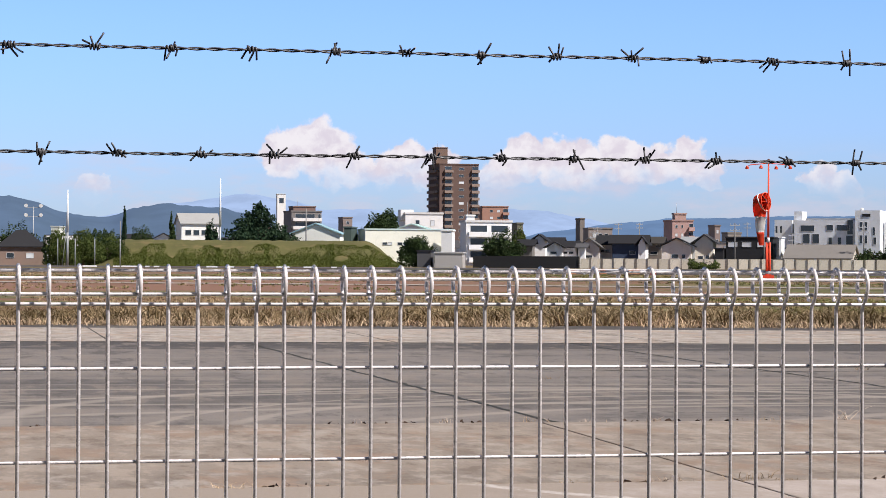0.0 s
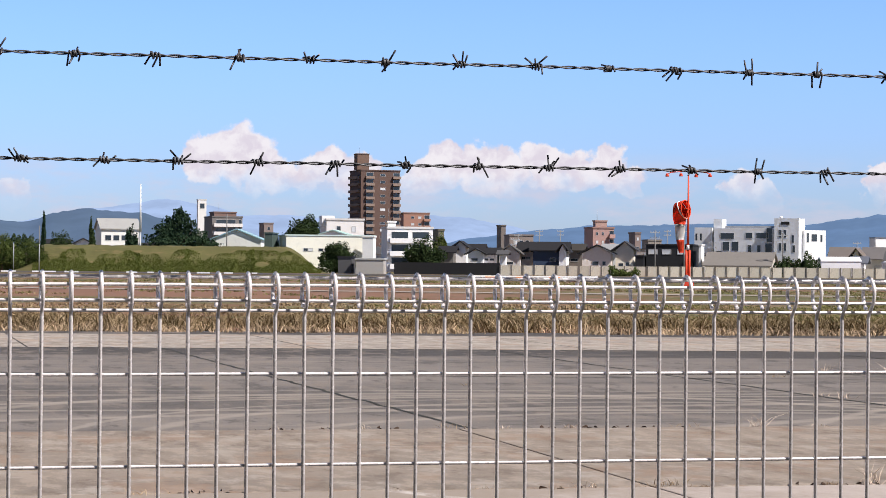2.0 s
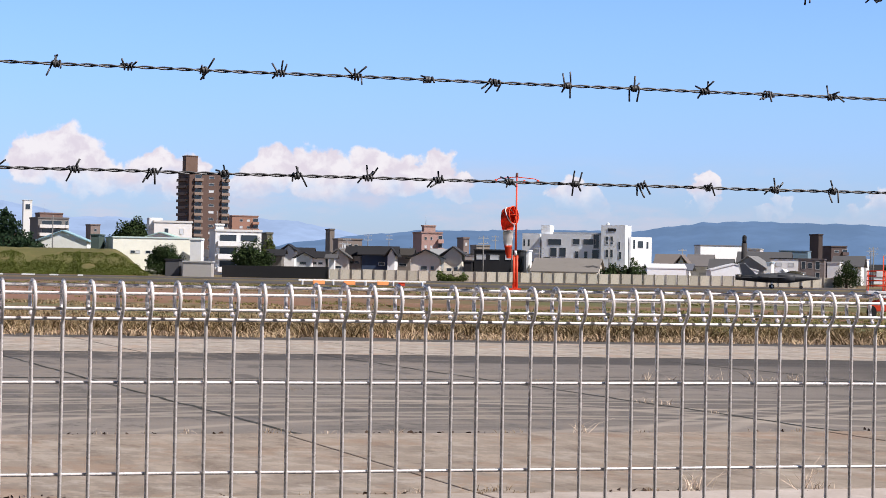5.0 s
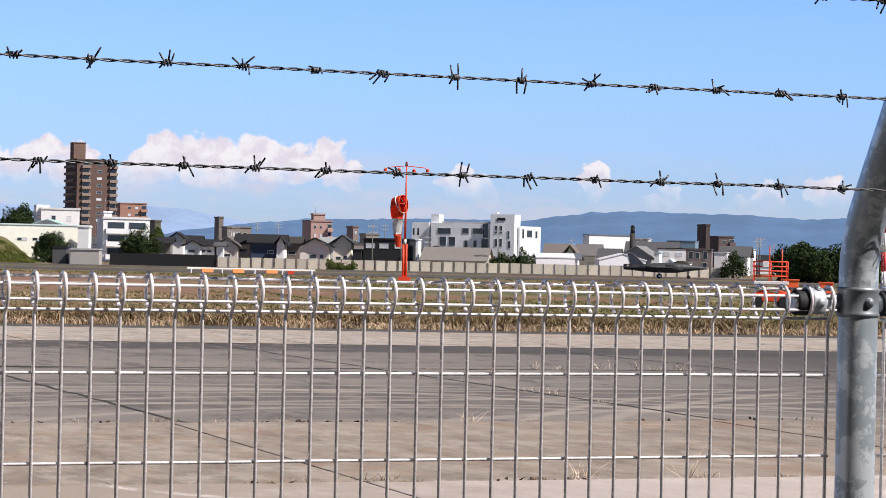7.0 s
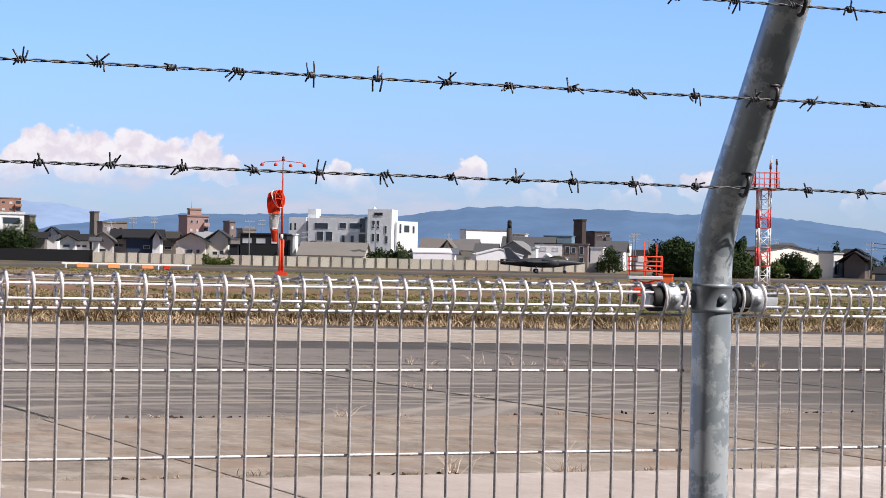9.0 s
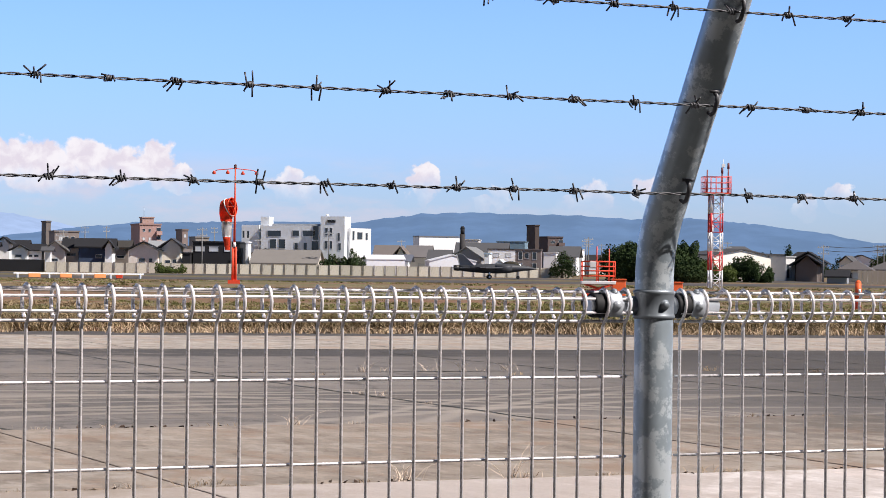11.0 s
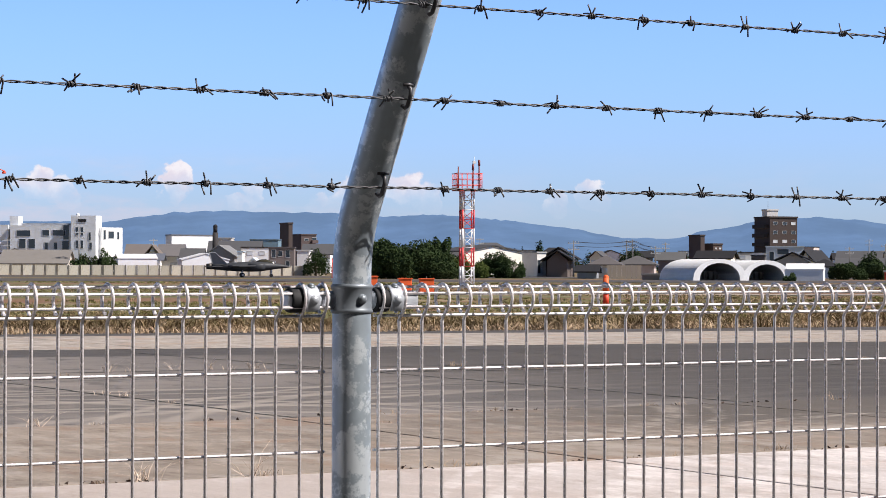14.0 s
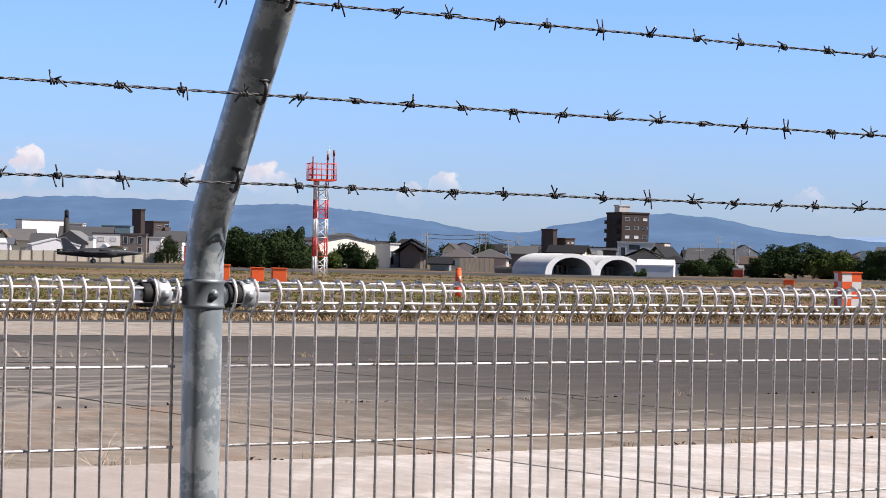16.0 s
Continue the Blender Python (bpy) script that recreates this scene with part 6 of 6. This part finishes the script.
def tree(az, dist, w, h, label, count=1300, material=None, shape="round", seed=0, z0=0.0, size=None, name="tree"):
    """A tapered trunk with limbs and a ragged crown."""
    ob = empty(name, facing(az, dist, 0, z0), label=label, category="tree" if name == "tree" else "shrub")
    rng = random.Random(seed)
    bm = bmesh.new()
    th = h * (.55 if name == "tree" else .3)
    cyl(bm, (0, 0, -.2), (rng.uniform(-.2, .2), 0, th), .035 * h + .05, .015 * h + .02, 8)
    for k in range(6):
        a = rng.uniform(0, 6.28)
        zz = th * rng.uniform(.4, .95)
        cyl(bm, (0, 0, zz), (math.cos(a) * w * .32, math.sin(a) * w * .2, zz + h * rng.uniform(.1, .3)), .012 * h + .02, .01, 6)
    part("trunk", bm, M_BARK, ob)
    blobs = []
    grow = 1.22 if shape in ("round", "pine") else 1.0
    if shape == "round":
        for k in range(14):
            fx = rng.uniform(-1, 1)
            top = h * (1 - .42 * fx * fx)
            zc = rng.uniform(.18, .80) * top
            r_ = min(top - zc, h * .26) * rng.uniform(.75, 1.0)
            blobs.append((fx * w * .40, rng.uniform(-.3, .3) * w * .5, zc, max(.5, min(w * .2, r_ * 1.25)), w * .16, max(.45, r_)))
        blobs.append((0, 0, h * .5, w * .36, w * .25, h * .38))
    elif shape == "cone":
        for k in range(12):
            f = k / 11
            blobs.append((rng.uniform(-.1, .1) * w, rng.uniform(-.1, .1) * w, h * (.1 + .84 * f), w * .46 * (1 - f) + .12, w * .4 * (1 - f) + .12, h * .09))
    elif shape == "hedge":
        n = max(4, int(w / 2.2))
        for k in range(n * 2):
            fx = -1 + 2 * (k + .5) / (n * 2)
            hh = h * (rng.uniform(.5, 1.0) if seed < 90 else rng.uniform(.82, 1.05)) * (.8 + .2 * math.sin(k * .7 + seed))
            blobs.append((fx * w * .48, rng.uniform(-.8, .8), hh * .5, w / n * .62, 1.6, hh * .5))
    elif shape == "pine":
        for k in range(46):
            f = (k / 45) ** 1.25
            zc = h * (.10 + .82 * f)
            half = w * .5 * min(1, 1.3 * (1 - f) ** .8 + .05)
            fx = -1 + 2 * ((k * 0.618) % 1)
            blobs.append((fx * half * .8, rng.uniform(-.5, .5) * half, zc, max(.6, half * .34), max(.6, half * .3), h * .065))
        blobs.append((0, 0, h * .42, w * .25, w * .2, h * .34))
    blobs = [(b[0] * grow, b[1], b[2], b[3] * grow, b[4], b[5] * 1.12) for b in blobs]
    vs, fs = leaf_cloud(blobs, int(count * 5.5), (size or max(.18, h * .045)) * .45, seed + 5)
    me = bpy.data.meshes.new("crown")
    me.from_pydata(vs.tolist(), [], fs.tolist())
    me.materials.append(material or M_LEAF)
    share("crown", me, ob)
    return ob


tree(6.889, 462, 13.53, 12.68, "big dark spreading pine on the bank", 4200, M_PINE, "pine", 1, size=.5)
tree(5.736, 455, 2.19, 9.12, "small dark tree beside white hall", 900, M_PINE, "round", 2)
tree(4.763, 470, 2.15, 10.11, "slim conical green conifer", 1000, M_LEAF, "cone", 3)
tree(3.616, 470, 1.35, 11.28, "narrow dark conifer behind the bank", 700, M_PINE, "cone", 4)
tree(4.016, 475, 4.78, 8.09, "rounded dark green tree", 1300, M_LEAF, "round", 5)
tree(2.092, 405, 4.22, 6.62, "leafy green tree at the field's edge", 1700, M_LEAF2, "round", 6)
tree(2.622, 408, 5.24, 6.49, "broad leafy green tree by net poles", 2000, M_LEAF2, "round", 7)
tree(3.209, 412, 5.50, 5.68, "low leafy tree beside the bank", 1500, M_LEAF2, "round", 8)
tree(1.062, 470, 6.64, 8.73, "dark tree behind old house", 1600, M_LEAF, "round", 9)
tree(9.980, 640, 12.0, 15.0, "dark wooded rise behind white office", 6500, M_LEAF, "round", 10, size=.55)
tree(10.86, 428, 6.2, 5.7, "dark rounded bush by the factory", 3400, M_LEAF, "round", 11, size=.3)
tree(12.937, 425, 6.42, 7.09, "dark palm-like tree before white flats", 1900, M_LEAF, "round", 12, size=.4)
tree(13.307, 560, 3.41, 9.43, "green tree beside office block", 1000, M_LEAF2, "round", 13)
tree(22.102, 420, 6.94, 4.09, "green shrubs behind the wall", 1800, M_LEAF, "hedge", 14, size=.3)
tree(21.964, 418, 6.31, 4.18, "dense green shrubs behind wall", 1800, M_LEAF, "hedge", 15, size=.3)
tree(27.517, 400, 4.07, 4.60, "dark green tree at the wall's end", 1500, M_LEAF, "round", 16)
tree(29.037, 300, 6.81, 5.15, "large dark green tree group", 3600, M_LEAF, "round", 17, size=.33)
tree(29.879, 305, 10.02, 5.10, "wide dark green trees", 4000, M_LEAF, "round", 18, size=.33)
tree(31.197, 330, 5.93, 3.51, "green shrubs before the hangar", 2200, M_LEAF2, "hedge", 19, size=.28)
tree(31.968, 332, 4.42, 3.87, "green shrub group by hangar wall", 2000, M_LEAF, "round", 20, size=.28)
tree(32.433, 330, 2.55, 2.59, "low green shrubs by the hangar", 1000, M_LEAF, "hedge", 21, size=.25)
tree(33.025, 470, 2.29, 6.96, "small conical dark tree", 700, M_PINE, "round", 22)
tree(40.535, 330, 4.37, 2.40, "dark green shrubs by shelters", 2000, M_LEAF, "round", 23, size=.28)
tree(41.107, 335, 4.19, 2.57, "dark green tree by shelters", 2000, M_LEAF, "round", 24, size=.28)
tree(41.109, 360, 3.20, 4.22, "taller dark tree among shrubs", 1500, M_LEAF, "round", 25, size=.3)
tree(42.937, 330, 11.01, 4.93, "big dark green tree clump", 5000, M_LEAF, "round", 26, size=.36)
tree(43.948, 325, 6.77, 3.97, "olive green tree beside dark clump", 3000, M_LEAF2, "round", 27, size=.32)
tree(45.083, 322, 6.36, 4.31, "dark green tree at field's edge", 3000, M_LEAF, "round", 28, size=.32)
tree(39.164, 286, 1.38, 1.02, "low shrub in front of shelter", 700, M_LEAF, "hedge", 29, size=.2)
tree(35.293, 520, 5.58, 5.83, "dark garden trees among low houses", 1200, M_LEAF, "round", 31)
tree(17.852, 392, 4.73, 2.07, "shrub before the wall", 900, M_LEAF2, "hedge", 32, size=.22)
tree(2.677, 416, 14.04, 5.99, "dense dark green trees behind net poles", 5200, M_LEAF, "hedge", 90, size=.32)
tree(29.808, 307, 10.32, 4.80, "dense flat-topped belt of dark green trees", 7000, M_LEAF, "hedge", 91, size=.30)
for i in range(26):
    a = -2 + i * 1.9
    tree(a, 900 + 140 * (i % 3), 60, 7.5 + 2.5 * ((i * 7) % 4) / 3, "distant belt of dark trees among roofs", 900, M_LEAF, "hedge", 50 + i, size=.8)


# ---- grass ----
M_STRAW = leaf_mat("field_straw", (0.22, 0.155, 0.09), (0.38, 0.29, 0.175))
M_RANK = leaf_mat("rank_brown_grass", (0.15, 0.11, 0.055), (0.29, 0.21, 0.12), (0.44, 0.34, 0.22))

def blades(name, spots, material, label, seed):
    """Upright blades: (x, y, z, height, width) each, as one leaning pointed strip."""
    r = np.random.default_rng(seed)
    S = np.array(spots)
    n = len(S)
    a = r.uniform(0, 6.283, n)
    dx, dy = np.cos(a), np.sin(a)
    lean = r.normal(0, 1.0, (n, 2)) * S[:, 3:4]
    w = S[:, 4]
    p0 = np.stack([S[:, 0] - dx * w, S[:, 1] - dy * w, S[:, 2]], 1)
    p1 = np.stack([S[:, 0] + dx * w, S[:, 1] + dy * w, S[:, 2]], 1)
    mid = S[:, :3] + np.stack([lean[:, 0] * .35, lean[:, 1] * .35, S[:, 3] * .6], 1)
    m0, m1 = mid - np.stack([dx * w * .7, dy * w * .7, 0 * w], 1), mid + np.stack([dx * w * .7, dy * w * .7, 0 * w], 1)
    tip = S[:, :3] + np.stack([lean[:, 0], lean[:, 1], S[:, 3]], 1)
    vs = np.stack([p0, p1, m1, m0, tip], 1).reshape(-1, 3)
    i = np.arange(n) * 5
    faces = np.stack([i, i + 1, i + 2, i + 3], 1).tolist() + np.stack([i + 3, i + 2, i + 4], 1).tolist()
    me = bpy.data.meshes.new(name)
    me.from_pydata(vs.tolist(), [], faces)
    me.materials.append(material)
    return tagged(new(name, me), label, "grass", kind="stuff")




def strip(n, x0, x1, y0, y1, h0, h1, w, seed, patch=.25):
    q = np.random.default_rng(seed)
    out = []
    while len(out) < n:
        x, y = q.uniform(x0, x1), y0 + (y1 - y0) * q.uniform() ** 1.6
        f = noise.noise(Vector((x * .5, y * .6, seed))) + .5 * noise.noise(Vector((x * 2.2, y * 2, seed)))
        if f < -patch:
            continue
        h = (h0 + (h1 - h0) * q.uniform()) * (1 + .55 * f)
        out.append((x, edge(y, x) + (max(0, x - 20) * .05), 0, h, w * q.uniform(.6, 1.3)))
    return out


blades("dry_grass", strip(17000, -12, 62, 46.9, 49.4, .05, .20, .013, 5, .30), M_DRY, "short dry straw-coloured grass along the pavement", 1)
blades("rank_grass", strip(26000, -12, 66, 48.2, 55, .14, .38, .015, 6, .10), M_RANK, "rank brown and olive grass behind the dry verge", 2)


def tufts(n, a0, a1, d0, d1, seed, level, scale):
    """Tussocks of the open field: clumps of blades, in patches, wider where they stand further off."""
    q = np.random.default_rng(seed)
    out = []
    while len(out) < n:
        a, d = q.uniform(a0, a1), d0 * (d1 / d0) ** q.uniform()
        p = spot(a, d)
        if noise.noise(Vector((p.x * .05, p.y * .022, seed))) + .6 * noise.noise(Vector((p.x * .21, p.y * .07, seed + 3))) < level:
            continue
        if 232 < p.y + .15 * p.x < 300 or p.y + .15 * p.x < 52:
            continue
        if p.x < 32 and 98 < p.y < 168 and q.uniform() < .8:
            continue
        h = scale * q.uniform(.5, 1.2) * (1 + d * .0012)
        for _ in range(9):
            out.append((p.x + q.normal(0, h * .8), p.y + q.normal(0, h * .8), 0.0, h * q.uniform(.5, 1.1), .006 + d * .00017 * q.uniform(.6, 1.4)))
    return out


blades("field_grass", tufts(72000, -2, 47, 50, 225, 21, .10, .10), M_GREENG, "olive green tussocks across the open field", 21)
blades("straw_grass", tufts(60000, -2, 47, 50, 225, 22, .18, .10), M_STRAW, "brown and straw tussocks across the open field", 22)
q = np.random.default_rng(12)
scrub = []
for _ in range(62000):
    az = A0 + .55 + (A1 - A0 - .75) * q.uniform()
    dd = -1.5 + 15.5 * q.uniform()
    if noise.noise(Vector((az * 2.2, dd * .12, 7))) < -.55 + .09 * (dd - 6):
        continue
    f = max(0, min(1, (az - A0) / .85, (A1 - az) / 1.1))
    f = f * f * (3 - 2 * f)
    p = spot(az, 405 + dd)
    scrub.append((p.x, p.y, 4.75 * f * max(0, dd) * .058, q.uniform(.10, .28) * (2.2 if noise.noise(Vector((az * 5, 3, 1))) > .36 else 1), q.uniform(.03, .075)))
blades("bank_scrub", scrub, M_SCRUB, "dense dark green scrub on the bank's lower slope", 3)
q = np.random.default_rng(9)
weeds = []
for k in range(70):
    if k % 2:
        cx, cy = q.uniform(-4, 26), 10.92 + q.normal(0, .06)
    else:
        cx, cy = q.uniform(-6, 40), 16.52 + q.normal(0, .08)
    if k % 7 == 0:
        cx, cy = q.uniform(4, 24), q.uniform(24, 27)
    n = int(q.integers(6, 40))
    sz = q.uniform(.012, .055) * (1.4 if k % 9 == 0 else 1)
    for _ in range(n):
        weeds.append((cx + q.normal(0, sz * 1.6), cy + q.normal(0, .03), .012, sz * q.uniform(.5, 1.5), .003))
pale = []
for cx, cy, hh, n in ((10.55, 26.8, .15, 26), (10.92, 26.82, .08, 12), (11.6, 26.87, .16, 18), (12.1, 26.76, .20, 12), (12.86, 26.8, .12, 26), (12.4, 26.75, .08, 14), (8.26, 21.4, .06, 12), (8.37, 20.95, .07, 14),
                      (8.27, 19.4, .05, 12), (5.57, 16.48, .13, 16), (6.18, 16.46, .04, 14), (1.8, 16.55, .05, 22), (3.12, 16.5, .04, 14), (3.75, 16.5, .05, 18), (.95, 16.5, .06, 10), (7.36, 16.5, .05, 10),
                      (4.27, 10.92, .14, 22), (5.08, 10.92, .24, 14), (5.25, 10.92, .10, 20), (5.84, 10.92, .04, 18), (2.2, 10.92, .05, 16), (8.7, 15.4, .05, 10), (10.38, 16.5, .04, 14), (13.0, 16.5, .05, 14)):
    for _ in range(n):
        pale.append((cx + q.normal(0, .05), cy + q.normal(0, .03), .015, hh * q.uniform(.4, 1.2), .0035))
blades("bleached_weeds", pale, M_PALEW, "pale bleached weed clumps in pavement cracks", 14)
blades("joint_weeds", weeds, M_DRY, "dry weeds in the concrete joints", 4)

chips = []
for k in range(900):
    line = 10.92 if k % 3 else 16.52
    x = q.uniform(-5, 30)
    if noise.noise(Vector((x * .9, line, 0))) < .05:
        continue
    chips.append((x, line + q.normal(0, .05), .02, q.uniform(.006, .03), q.uniform(.01, .035)))
blades("joint_debris", chips, mat("dark_brown_debris", (.075, .05, .038), .95), "dark soil and dead leaves along the joints", 8)

# ---- the concrete slabs of the apron, last ----
apron = tagged(new("pavement"), "tan and pale pinkish concrete apron of large slabs", "pavement", kind="structure")
XS = [-30.03 + 5.45 * k for k in range(20)]
YS = [(5.70, 10.90, M_PALE), (10.94, 16.50, M_CONC)]
for j, (y0, y1, m) in enumerate(YS):
    bm = bmesh.new()
    box(bm, -2.71, 2.71, -(y1 - y0) / 2, (y1 - y0) / 2, -.15, 0.0, .012)
    me = bpy.data.meshes.new("slab")
    bm.to_mesh(me)
    bm.free()
    me.materials.append(m)
    for k, x in enumerate(XS):
        share("slab", me, apron, pose(x + 2.725, (y0 + y1) / 2, .022 + .004 * ((k * 7 + j * 3) % 3) / 2))
